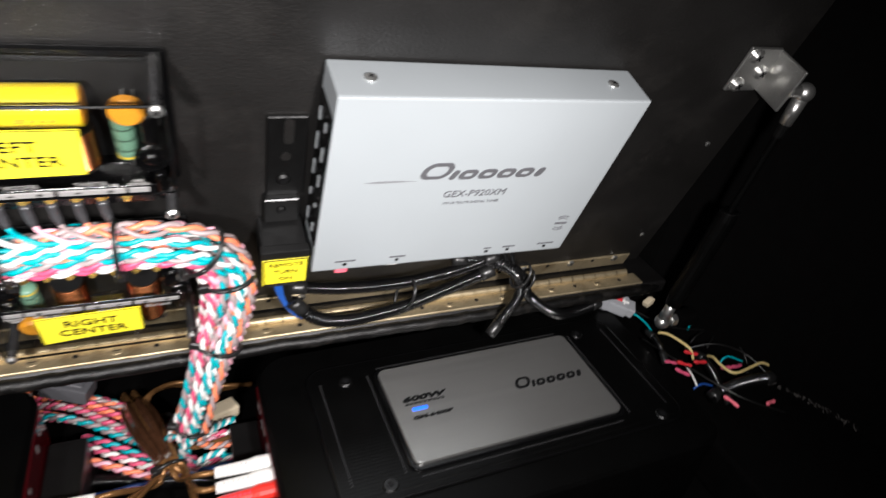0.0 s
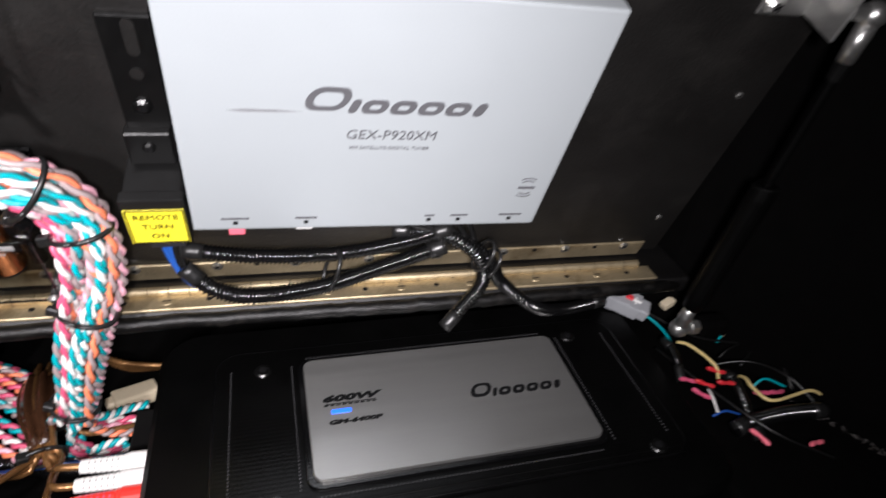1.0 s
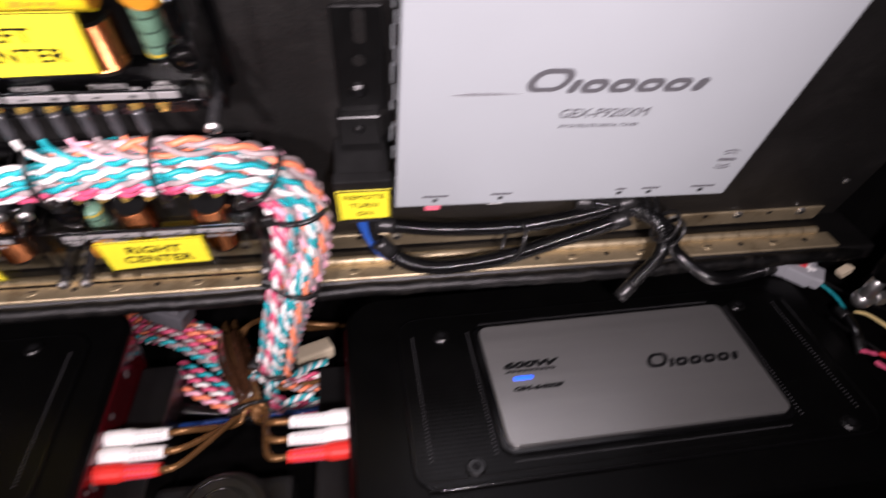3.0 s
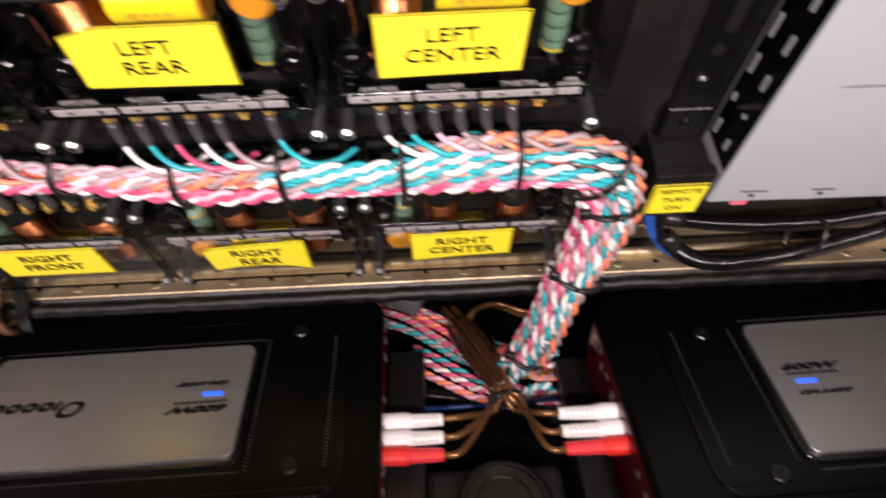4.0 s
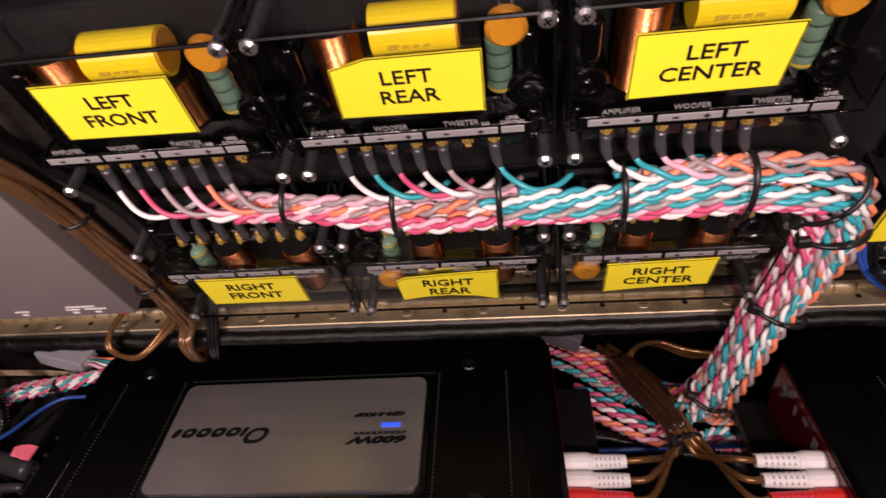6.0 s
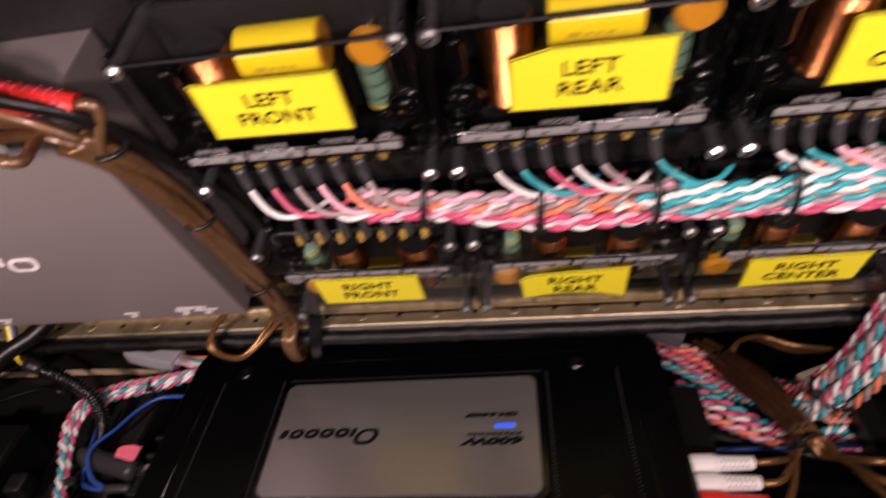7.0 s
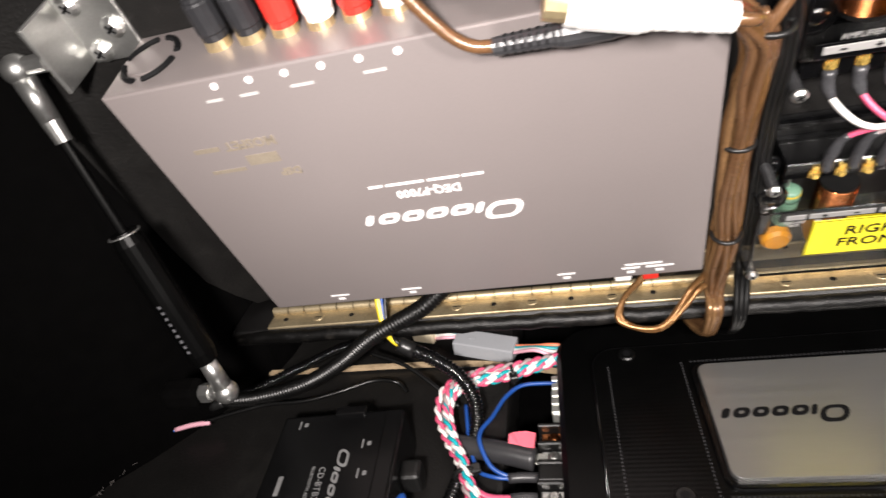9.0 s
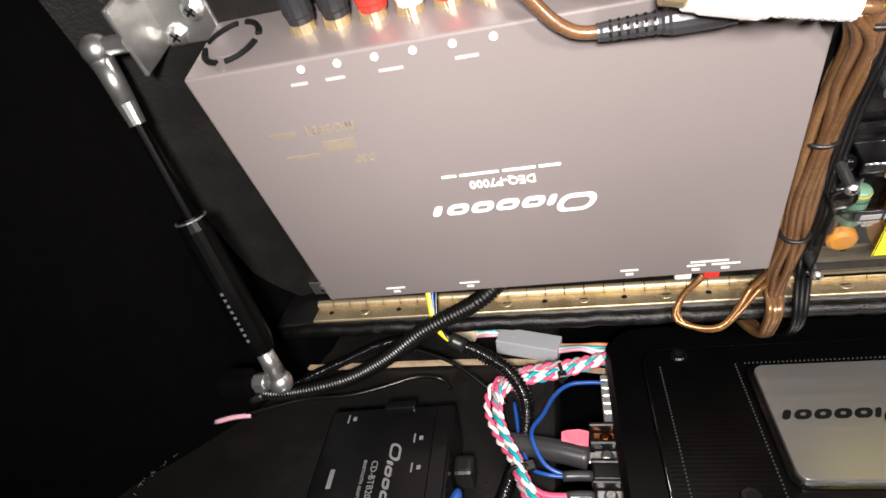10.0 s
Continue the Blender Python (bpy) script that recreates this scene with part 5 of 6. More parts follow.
for k, (word, mm) in enumerate(PLUGS):
    u = -0.4043 + 0.0135 * k
    base = lidp(u, 0.1800, 0.0195)
    upv = (lidp(0, 1, 0) - lidp(0, 0, 0))
    bm = bmesh.new()
    cyl(bm, (-(u + 0.3401), -HV, 0.0190), (-(u + 0.3401), -HV - 0.0050, 0.0190), 0.0048, 0.0044, 16)
    part("socket", bm, M_SOCKET, proc)
    tip = base + upv * 0.004
    top = tip + upv * 0.030
    rca_cable("brown audio cable with %s plug in the processor" % word, tip, upv, mm,
              [top + upv * 0.012, lidp(u + 0.014, 0.238 + 0.002 * k, 0.026), lidp(min(u + 0.045, -0.318), 0.232 + 0.002 * k, 0.034), lidp(-0.290 + 0.001 * k, 0.2010 + 0.0022 * k, 0.044), lidp(-0.2580, 0.1850 + 0.0018 * k, 0.0445),
               lidp(-0.2370, 0.1740 + 0.0012 * k, 0.0440), lidp(-0.2262 + 0.0006 * k, 0.160, 0.041), lidp(-0.2250 + 0.0007 * k, 0.142, 0.035), lidp(-0.2245, 0.120, 0.031)], r=0.0018, plug_r=0.0056)

# joined extension plugs hanging before the processor's upper edge
for (ua, va, wa), (ub, vb, wb), mm, word in (((-0.2820, 0.1945, 0.060), (-0.2405, 0.1825, 0.060), M_WHITERUB, "white"), ((-0.2680, 0.1960, 0.040), (-0.2234, 0.1825, 0.040), M_REDRUB, "red"), ((-0.3160, 0.2060, 0.044), (-0.2765, 0.1935, 0.044), M_REDRUB, "red"),
                                               ((-0.2850, 0.2010, 0.058), (-0.2500, 0.1915, 0.059), M_WHITERUB, "white")):
    a, b = lidp(ua, va, wa), lidp(ub, vb, wb)
    d = (b - a).normalized()
    near_end = [] if ub > -0.23 else [lidp(-0.2370, 0.1770, 0.046)]
    rca_cable("brown audio cable with a %s in-line plug" % word, a, d, mm,
              [b + d * 0.006] + near_end + [lidp(-0.2262, 0.1640, 0.043), lidp(-0.2248, 0.148, 0.037), lidp(-0.2243, 0.120, 0.032)], r=0.0019, plug_r=0.0060, length=(b - a).length)
clip = thing("inline_plug", "dark grey ribbed in-line plug on a brown cable over the processor", "connector")
a, b = lidp(-0.3040, 0.1790, 0.0490), lidp(-0.2665, 0.1812, 0.0515)
rca_plug(clip, b, a - b, M_SHRINK, 0.0042, (b - a).length)
part("cable", tube([a + (b - a) * 0.05, lidp(-0.3110, 0.1805, 0.0485), lidp(-0.320, 0.188, 0.046), lidp(-0.331, 0.206, 0.042), lidp(-0.338, 0.238, 0.036)], 0.0021), M_CABLE, clip, smooth=True)

# the brown cables tied down along the processor's side
down = thing("audio_cable_bundle", "bundle of brown clear audio cables tied beside the processor", "cable bundle")
random.seed(21)
for k in range(12):
    du, dw = 0.0034 * math.sin(k * 2.4), 0.0038 * math.cos(k * 2.4)
    sway = [random.uniform(-0.0016, 0.0016) for _ in range(7)]
    run = ((-0.2330, 0.172, 0.044), (-0.2262, 0.159, 0.040), (-0.2248, 0.140, 0.035), (-0.2243, 0.115, 0.031), (-0.2235, 0.080, 0.029), (-0.2225, 0.050, 0.028), (-0.2220, 0.030, 0.028))
    ctrl = [lidp(u + du * (1 + 0.05 * j) + sway[j], v, w + dw) for j, (u, v, w) in enumerate(run)]
    if k in (2, 8):
        ctrl += [lidp(-0.2300 + du, 0.014, 0.030), Vector((-0.250, -0.036, 0.000 - dw * 0.3)), Vector((-0.268 + du * 0.4, -0.032, 0.002)), Vector((-0.266, -0.026, 0.012)), Vector((-0.254 + du * 0.3, -0.022, 0.024)), lidp(-0.246 + du * 0.4, 0.036, 0.012)]
    else:
        ctrl += [lidp(-0.2225 + du * 1.0, 0.012, 0.028 + dw), Vector((-0.2235 + du * 0.8, -0.0290 + dw * 0.4, 0.004)), Vector((-0.2245 + du * 0.7, -0.0285 + dw * 0.3, -0.0060)), Vector((-0.2255 + du * 0.7, -0.0230, -0.0170 + dw * 0.3)), Vector((-0.2290 + du, -0.0080, -0.0215 + dw * 0.3)), Vector((-0.230 + du, 0.0150, -0.030))]
    part("cable", tube(ctrl, 0.0017 if k not in (2, 8) else 0.0015, 8, 0.003), M_COPPERCLEAR if k in (2, 8) else M_COPPERDARK if k % 3 == 1 else M_CABLE, down, smooth=True)
for k in range(3):
    part("black_lead", tube([lidp(-0.246 + 0.003 * k, 0.196, 0.048), lidp(-0.222 + 0.002 * k, 0.172, 0.040), lidp(-0.2135 + 0.002 * k, 0.110, 0.022), lidp(-0.2115 + 0.002 * k, 0.060, 0.020), lidp(-0.2110 + 0.0025 * k, 0.020, 0.022), Vector((-0.213 + 0.002 * k, -0.0265, -0.004)), Vector((-0.2145 + 0.001 * k, -0.0240, -0.016)), Vector((-0.216, -0.008, -0.03))], 0.0015, 8, 0.003), WIRE["black"], down, smooth=True)
for v, mm in ((0.165, M_TIE), (0.110, M_TIE), (0.055, M_TIE)):
    bm = bmesh.new()
    c = lidp(-0.2240 + 0.002 * (v < 0.06), v, 0.030 if v < 0.15 else 0.041)
    pts = [c + Vector((0.0058 * math.cos(t), 0, 0)) + (lidp(0, 0.1, 1) - lidp(0, 0, 0)).normalized() * 0.0060 * math.sin(t) for t in (2 * math.pi * k / 28 for k in range(29))]
    sweep(bm, pts, 0.0010, 6)
    part("cable_tie", bm, mm, down, smooth=True)
for u, ww, mm in ((-0.2660, 0.0080, M_WHITERUB), (-0.2530, 0.0075, M_REDRUB)):
    bm = bmesh.new()
    box(bm, (u - ww / 2, 0.0245, 0.016), (u + ww / 2, 0.0395, 0.0300), 0.0012, 2)
    solid("plug_end", bm, mm, "small moulded plug in the processor's lower side", "plug", LID)


# ---- gas struts ----
def gas_strut(top, low, bracket_u, side, label):
    """side: +1 where the stud points to growing x."""
    top, low = Vector(top), Vector(low)
    d = (low - top).normalized()
    ln = (low - top).length
    s = thing("gas_strut", label, "gas strut", group="gas struts")
    bm = bmesh.new()
    cyl(bm, top + d * 0.028, top + d * ln * 0.47, 0.0023, seg=14)
    part("rod", bm, M_AMP, s, smooth=False)
    bm = bmesh.new()
    sweep(bm, [top + d * (ln * 0.44 + (ln - 0.020 - ln * 0.44) * k / 12) for k in range(13)], lambda i: 0.0070 if 0 < i < 12 else 0.0058, 18)
    part("cylinder", bm, M_AMP, s)
    # The +x strut's ring and collar take dark steel in place of shade.
    bm = bmesh.new()
    cyl(bm, top + d * ln * 0.445, top + d * (ln * 0.445 + 0.0006), 0.00708, seg=18)
    part("ring", bm, M_CHROME if side < 0 else M_STEELBLK, s)
    across = d.cross(Vector((0.0, -0.8, 0.6))).normalized()
    for k in range(9 if side < 0 else 0):
        bm = bmesh.new()
        at = top + d * (ln * 0.66 + 0.0032 * k) + d.cross(across).normalized() * -0.0069
        box(bm, (-0.0007, -0.0007, -0.0003), (0.0007, 0.0007, 0.00015), m=Matrix.Translation(at) @ Matrix((d, across, d.cross(across))).transposed().to_4x4())
        part("print_bar", bm, M_GREYINK, s)
    for end, dd in ((top, d), (low, -d)):
        bm = bmesh.new()
        cyl(bm, end + dd * 0.003, end + dd * 0.021, 0.0046, 0.0040, 16)
        bmesh.ops.create_uvsphere(bm, u_segments=18, v_segments=12, radius=0.0060, matrix=Matrix.Translation(end))
        part("ball_socket", bm, M_CHROME, s, smooth=True)
        bm = bmesh.new()
        cyl(bm, end + dd * 0.020, end + dd * 0.030, 0.0040, 0.0034, 14)
        part("collar", bm, M_CHROME if side < 0 else M_STEELBLK, s)
    bm = bmesh.new()
    cyl(bm, low, low + Vector((side * 0.016, 0, 0)), 0.0036, seg=14)
    cyl(bm, low + Vector((side * 0.008, 0, 0)), low + Vector((side * 0.013, 0, 0)), 0.0050, seg=6)
    part("stud", bm, M_CHROME, s)
    bm = bmesh.new()
    box(bm, (min(0, side * 0.020), -0.006, -0.006), (max(0, side * 0.020), 0.006, 0.006), 0.003, 2, m=Matrix.Translation(low + Vector((side * 0.014, 0.0, 0.0))))
    part("side_mount", bm, M_FELT, s)
    # plate on the lid
    br = thing("strut_bracket", "zinc-plated angle bracket screwed to the lid", "bracket", on_lid(bracket_u, 0.188), group="strut brackets")
    bm = bmesh.new()
    box(bm, (-0.0125, -0.0150, 0.0), (0.0125, 0.0150, 0.0022), 0.0006, 1)
    part("plate", bm, M_CHROME, br)
    bm = bmesh.new()
    box(bm, (min(side * 0.012, side * 0.0142), -0.014, 0.0), (max(side * 0.012, side * 0.0142), 0.014, 0.024), 0.0006, 1)
    part("flange", bm, M_CHROME, br)
    for uu, vv in ((-0.006, 0.010), (-0.006, -0.010), (0.006, -0.001)):
        bm = bmesh.new()
        screw_head(bm, (uu, vv, 0.0022), (0, 0, 1), 0.0044, 0.0030)
        part("screw", bm, [M_CHROME, M_INK], br)
    bm = bmesh.new()
    cyl(bm, (side * 0.013, 0.0, 0.0220), (side * 0.024, 0.0, 0.0220), 0.0036, seg=12)
    part("stud", bm, M_CHROME, br)
    return s


gas_strut(lidp(-0.4870, 0.1876, 0.0227), (-0.4610, -0.0855, 0.0190), -0.4600, -1, "black gas strut with zinc ball ends propping the lid")
gas_strut(lidp(0.4230, 0.1876, 0.0227), (0.4190, -0.0430, -0.0200), 0.3980, 1, "black gas strut with zinc ball ends propping the lid")

# ---- loom under the tuner ----
for k, ctrl in enumerate(([lidp(0.128, 0.040, 0.018), lidp(0.160, 0.038, 0.022), lidp(0.200, 0.039, 0.024), lidp(0.235, 0.046, 0.024), lidp(0.262, 0.054, 0.022)],
                          [lidp(0.128, 0.036, 0.026), lidp(0.142, 0.024, 0.032), lidp(0.162, 0.019, 0.034), lidp(0.195, 0.023, 0.033), lidp(0.228, 0.034, 0.030), lidp(0.260, 0.046, 0.027)],
                          [lidp(0.232, 0.050, 0.018), lidp(0.262, 0.050, 0.024), lidp(0.285, 0.036, 0.030), (0.301, -0.020, 0.008), (0.325, -0.024, -0.010), (0.352, -0.014, -0.022), (0.385, -0.004, -0.026)],
                          [lidp(0.250, 0.052, 0.020), lidp(0.275, 0.044, 0.030), lidp(0.284, 0.024, 0.036), (0.272, -0.036, 0.004), (0.262, -0.040, -0.006)])):
    split_loom(ctrl, (0.0042, 0.0045, 0.0042, 0.0040)[k], ("black corrugated wire loom slung under the tuner", "black corrugated wire loom sagging over the hinge", "black corrugated wire loom dropping to a grey connector", "short cut end of black loom hanging over the hinge")[k])
for k in range(4):
    solid("blue_wire" if k < 2 else "black_wire", tube([lidp(0.118 + 0.003 * k, 0.048, 0.014), lidp(0.122 + 0.002 * k, 0.034, 0.020 + 0.001 * k), lidp(0.131 + 0.002 * k, 0.024 - 0.001 * k, 0.028), lidp(0.150, 0.019, 0.034)], 0.0015),
          WIRE["blue"] if k < 2 else WIRE["black"], "thin insulated wire leaving the relay into the loom", "wire", smooth=True)
for k in range(6):
    solid("black_wire", tube([lidp(0.235 + 0.006 * k, 0.064, 0.014), lidp(0.242 + 0.006 * k, 0.056, 0.020), lidp(0.262 + 0.003 * k, 0.050 - 0.001 * k, 0.026), lidp(0.280, 0.038, 0.030)], 0.0017), WIRE["black"], "black wire dropping from the tuner's sockets", "wire", group="tuner leads", smooth=True)
knot = thing("cable_tie", "black cable ties binding the tuner looms", "cable tie")
for u, v, w, rr in ((0.2000, 0.0310, 0.0285, 0.0125), (0.2820, 0.0390, 0.030, 0.0095), (0.2870, 0.0330, 0.031, 0.0090)):
    bm = bmesh.new()
    c = lidp(u, v, w)
    vv, ww = (lidp(0, 1, 0) - lidp(0, 0, 0)), (lidp(0, 0, 1) - lidp(0, 0, 0))
    sweep(bm, [c + vv * rr * math.sin(t) + ww * rr * 0.75 * math.cos(t) + Vector((0.004 * math.sin(t), 0, 0)) for t in (2 * math.pi * k / 24 for k in range(25))], 0.0011, 6)
    part("band", bm, M_TIE, knot, smooth=True)

# ---- loose wiring beside the amplifier and the strut ----
con = thing("wire_connector", "grey multi-way connector with a red lock joining loom to coloured wires", "connector", pose(0.4055, -0.0035, -0.0300, 10, 12, -32) @ Matrix.Scale(0.78, 4))
bm = bmesh.new()
box(bm, (-0.019, -0.010, -0.007), (0.012, 0.010, 0.007), 0.0015, 2)
box(bm, (0.010, -0.008, -0.006), (0.020, 0.008, 0.006), 0.001, 1)
part("shell", bm, M_GREYPLUG, con)
bm = bmesh.new()
box(bm, (-0.004, -0.002, 0.0065), (0.003, 0.003, 0.0088), 0.0006, 1)
part("lock", bm, WIRE["red"], con)
bm = bmesh.new()
box(bm, (0.003, -0.0012, 0.0065), (0.011, 0.0012, 0.0082), 0.0004, 1)
box(bm, (0.005, -0.0045, 0.0065), (0.0065, 0.0045, 0.0078), 0.0003, 1)
part("latch", bm, M_WHITERUB, con, "white latch")
for k in range(4):
    bm = bmesh.new()
    box(bm, (-0.0185 + 0.0022 * k, -0.0106, -0.0074), (-0.0175 + 0.0022 * k, 0.0106, 0.0076), 0.0003, 1)
    part("rib", bm, M_GREYPLUG, con)
for k in range(4):
    bm = bmesh.new()
    box(bm, (-0.0195, -0.008 + 0.0045 * k, 0.0), (-0.0185, -0.005 + 0.0045 * k, 0.004))
    part("slot", bm, M_INK, con)
random.seed(5)
RIGHT = (("teal", (0.412, -0.009, -0.034), (0.420, -0.016, -0.036), (0.428, -0.023, -0.042), (0.436, -0.028, -0.052)), ("yellow", (0.4325, -0.0330, -0.0430), (0.4357, -0.0386, -0.0400), (0.4408, -0.0486, -0.0400), (0.4451, -0.0591, -0.0420), (0.4465, -0.0640, -0.0490)),
         ("yellow", (0.4640, -0.0620, -0.0500), (0.4620, -0.0690, -0.0450), (0.4603, -0.0769, -0.0440), (0.4625, -0.0872, -0.0440), (0.4694, -0.0896, -0.0440), (0.4847, -0.0868, -0.0450), (0.5002, -0.0849, -0.0450), (0.5120, -0.0870, -0.0500)),
         ("black", (0.418, -0.010, -0.034), (0.448, -0.030, -0.042), (0.4837, -0.0424, -0.0430), (0.4938, -0.0561, -0.0430), (0.4945, -0.0681, -0.0450), (0.4950, -0.0780, -0.0520)),
         ("black", (0.4600, -0.0450, -0.0500), (0.4675, -0.0430, -0.0440), (0.4844, -0.0392, -0.0430), (0.4886, -0.0429, -0.0440), (0.4800, -0.0485, -0.0450), (0.4714, -0.0538, -0.0500)), ("white", (0.4336, -0.0700, -0.0480), (0.4305, -0.0800, -0.0470), (0.4294, -0.0886, -0.0500)),
         ("blue", (0.4270, -0.0885, -0.0530), (0.4350, -0.0880, -0.0500), (0.4470, -0.0890, -0.0540)), ("teal", (0.4660, -0.0330, -0.0470), (0.4740, -0.0290, -0.0420), (0.4860, -0.0350, -0.0450)), ("orange", (0.4700, -0.0300, -0.0460), (0.4780, -0.0300, -0.0410), (0.4880, -0.0330, -0.0460)),
         ("black", (0.42, -0.03, -0.05), (0.43, -0.07, -0.045), (0.45, -0.11, -0.045), (0.48, -0.13, -0.05)), ("black", (0.45, -0.05, -0.05), (0.47, -0.06, -0.040), (0.49, -0.075, -0.042), (0.50, -0.10, -0.05)), ("teal", (0.4660, -0.0730, -0.0500), (0.4740, -0.0720, -0.0440), (0.4880, -0.0770, -0.0480)))
for colour, *ctrl in RIGHT:
    solid(colour + "_wire", tube(ctrl, 0.0011 if colour == "yellow" else 0.0008), WIRE[colour], "loose %s wire in a tangle beside the amplifier" % colour, "wire", group="loose wires by the strut", smooth=True)
for k, (x, y, turn) in enumerate(((0.4255, -0.0614, -6), (0.4450, -0.0605, -16), (0.4272, -0.0735, -40), (0.4450, -0.0712, -10), (0.4690, -0.0785, -4), (0.4385, -0.1130, -60), (0.476, -0.119, 15), (0.4300, -0.0700, -22), (0.4800, -0.0795, 6))):
    bm = bmesh.new()
    sweep(bm, [Vector((-0.0070 + 0.0014 * i, 0.0006 * math.sin(k + i * 0.6), 0.0012)) for i in range(11)], lambda i: (0.0013, 0.0020, 0.0021, 0.0021, 0.0017, 0.0016, 0.0017, 0.0021, 0.0021, 0.0020, 0.0013)[i], 10)
    solid("butt_connector", bm, M_PINKTAPE if k in (5, 6) else WIRE["red"] if k % 2 else WIRE["crimson"], "red vinyl butt connector among loose wires", "connector", pose(x, y, -0.0500 + 0.005 * (k % 2), 10 - 6 * (k % 3), 10, turn) @ Matrix.Diagonal((0.9, 0.72, 0.72, 1)), group="butt connectors")
for ctrl, r in (([(0.4285, -0.0240, -0.0480), (0.4275, -0.0349, -0.0460), (0.4247, -0.0472, -0.0460), (0.4225, -0.0600, -0.0520)], 0.0030), ([(0.4590, -0.0540, -0.0540), (0.4585, -0.0617, -0.0510), (0.4554, -0.0747, -0.0500), (0.4512, -0.0885, -0.0510), (0.4480, -0.1080, -0.0550)], 0.0036), ([(0.4350, -0.1000, -0.0530), (0.4474, -0.0975, -0.0510), (0.4730, -0.0965, -0.0490), (0.5020, -0.0970, -0.0500)], 0.0050)):
    split_loom(ctrl, r, "black corrugated loom in the wiring tangle")
bm = bmesh.new()
box(bm, (-0.006, -0.004, -0.003), (0.006, 0.004, 0.004), 0.001, 2)
box(bm, (0.005, -0.003, -0.002), (0.009, 0.003, 0.002), 0.0006, 1)
solid("small_plug", bm, M_BEIGE, "small beige plug beside the strut foot", "plug", pose(0.4310, -0.0125, -0.026, 0, -20, 15) @ Matrix.Scale(0.7, 4))
bm = bmesh.new()
box(bm, (-0.005, -0.004, -0.003), (0.005, 0.004, 0.003), 0.001, 2)
box(bm, (0.004, -0.003, -0.002), (0.008, 0.003, 0.002), 0.0006, 1)
solid("small_plug", bm, M_BEIGE, "small beige plug on teal wires in the tangle", "plug", pose(0.4740, -0.0265, -0.0420, 0, 0, 25))

# ---- power side of the other amplifier ----
block = thing("power_terminals", "black screw terminal block on the amplifier end", "terminal block", pose(-0.3180, -0.0820, -0.0560))
bm = bmesh.new()
box(bm, (0.0010, -0.048, -0.012), (0.0156, 0.030, -0.002), 0.001, 1)
part("base", bm, M_SATIN, block)
for k in range(6):
    yy = 0.0285 - 0.0118 * k
    bm = bmesh.new()
    box(bm, (0.0012, yy - 0.0012, -0.004), (0.0156, yy + 0.0012, 0.0075), 0.0006, 1)
    part("divider", bm, M_SATIN, block)
    bm = bmesh.new()
    if k == 2:
        box(bm, (0.0020, yy - 0.0104, -0.003), (0.0150, yy - 0.0014, 0.0068), 0.0006, 1)
        part("cover", bm, M_SATIN, block)
    elif k < 5:
        box(bm, (0.0030, yy - 0.0100, -0.003), (0.0150, yy - 0.0018, 0.0022), 0.0005, 1)
        part("clamp", bm, M_CHROME if k else M_COPPER, block)
        bm = bmesh.new()
        screw_head(bm, (0.0095, yy - 0.0059, 0.0020), (0, 0, 1), 0.0034, 0.0026)
        part("screw", bm, M_COPPER if k == 0 else M_CHROME, block)
comb = thing("fuse_holder", "silver bladed fuse holder at the amplifier end", "fuse holder", pose(-0.3055, -0.0341, -0.0500))
bm = bmesh.new()
box(bm, (-0.0028, -0.0145, -0.012), (0.0028, 0.0145, 0.0036), 0.0004, 1)
part("body", bm, M_SOCKETZINC, comb)
for k in range(5):
    bm = bmesh.new()
    box(bm, (-0.0031, -0.0140 + 0.0058 * k, -0.008), (0.0026, -0.0098 + 0.0058 * k, 0.0046), 0.0004, 1)
    part("blade", bm, M_SOCKETZINC, comb)
power = thing("power_cable", "thick grey heat-shrunk power cable screwed to the terminal block", "power cable")
part("cable", tube([(-0.3600, -0.0660, -0.0490), (-0.3477, -0.0690, -0.0480), (-0.3330, -0.0725, -0.0475), (-0.3178, -0.0762, -0.0485)], 0.0060, 14), M_SHRINK, power, smooth=True)
bm = bmesh.new()
box(bm, (-0.3185, -0.0748, -0.0548), (-0.3100, -0.0682, -0.0534), 0.0005, 1)
part("lug", bm, M_SOCKETZINC, power)
bm = bmesh.new()
prism(bm, [(-0.0068, -0.0036), (-0.001, -0.0044), (0.0066, -0.0046), (0.0068, 0.0040), (0.002, 0.0046), (-0.0050, 0.0044), (-0.0070, 0.0026)], 0.0, 0.0010, 0.0003)
for v in bm.verts:
    v.co.z += 0.0007 * math.sin(v.co.x * 620) + 0.0004 * math.sin(v.co.y * 900)
part("tape_flag", bm, M_PINKTAPE, power, "pink tape flag").matrix_basis = pose(-0.3238, -0.0682, -0.0428, 8, -4, -4)
for yy, rr, far, mm in ((-0.0862, 0.0026, -0.3310, M_SHRINK), (-0.0980, 0.0029, -0.3290, M_SLEEVE), (-0.1075, 0.0034, -0.3500, M_SHRINK)):
    c = thing("power_lead", "black sleeved lead screwed to the terminal block", "power cable", group="power leads")
    part("lead", tube([(far, yy - 0.0006, -0.0490), ((far - 0.317) / 2, yy, -0.0490), (-0.3165, yy + 0.0006, -0.0500)], rr, 12), mm, c, smooth=True)
    bm = bmesh.new()
    box(bm, (-0.3170, yy - 0.0022, -0.0550), (-0.3120, yy + 0.0028, -0.0536), 0.0004, 1)
    part("lug", bm, M_SOCKETZINC, c)
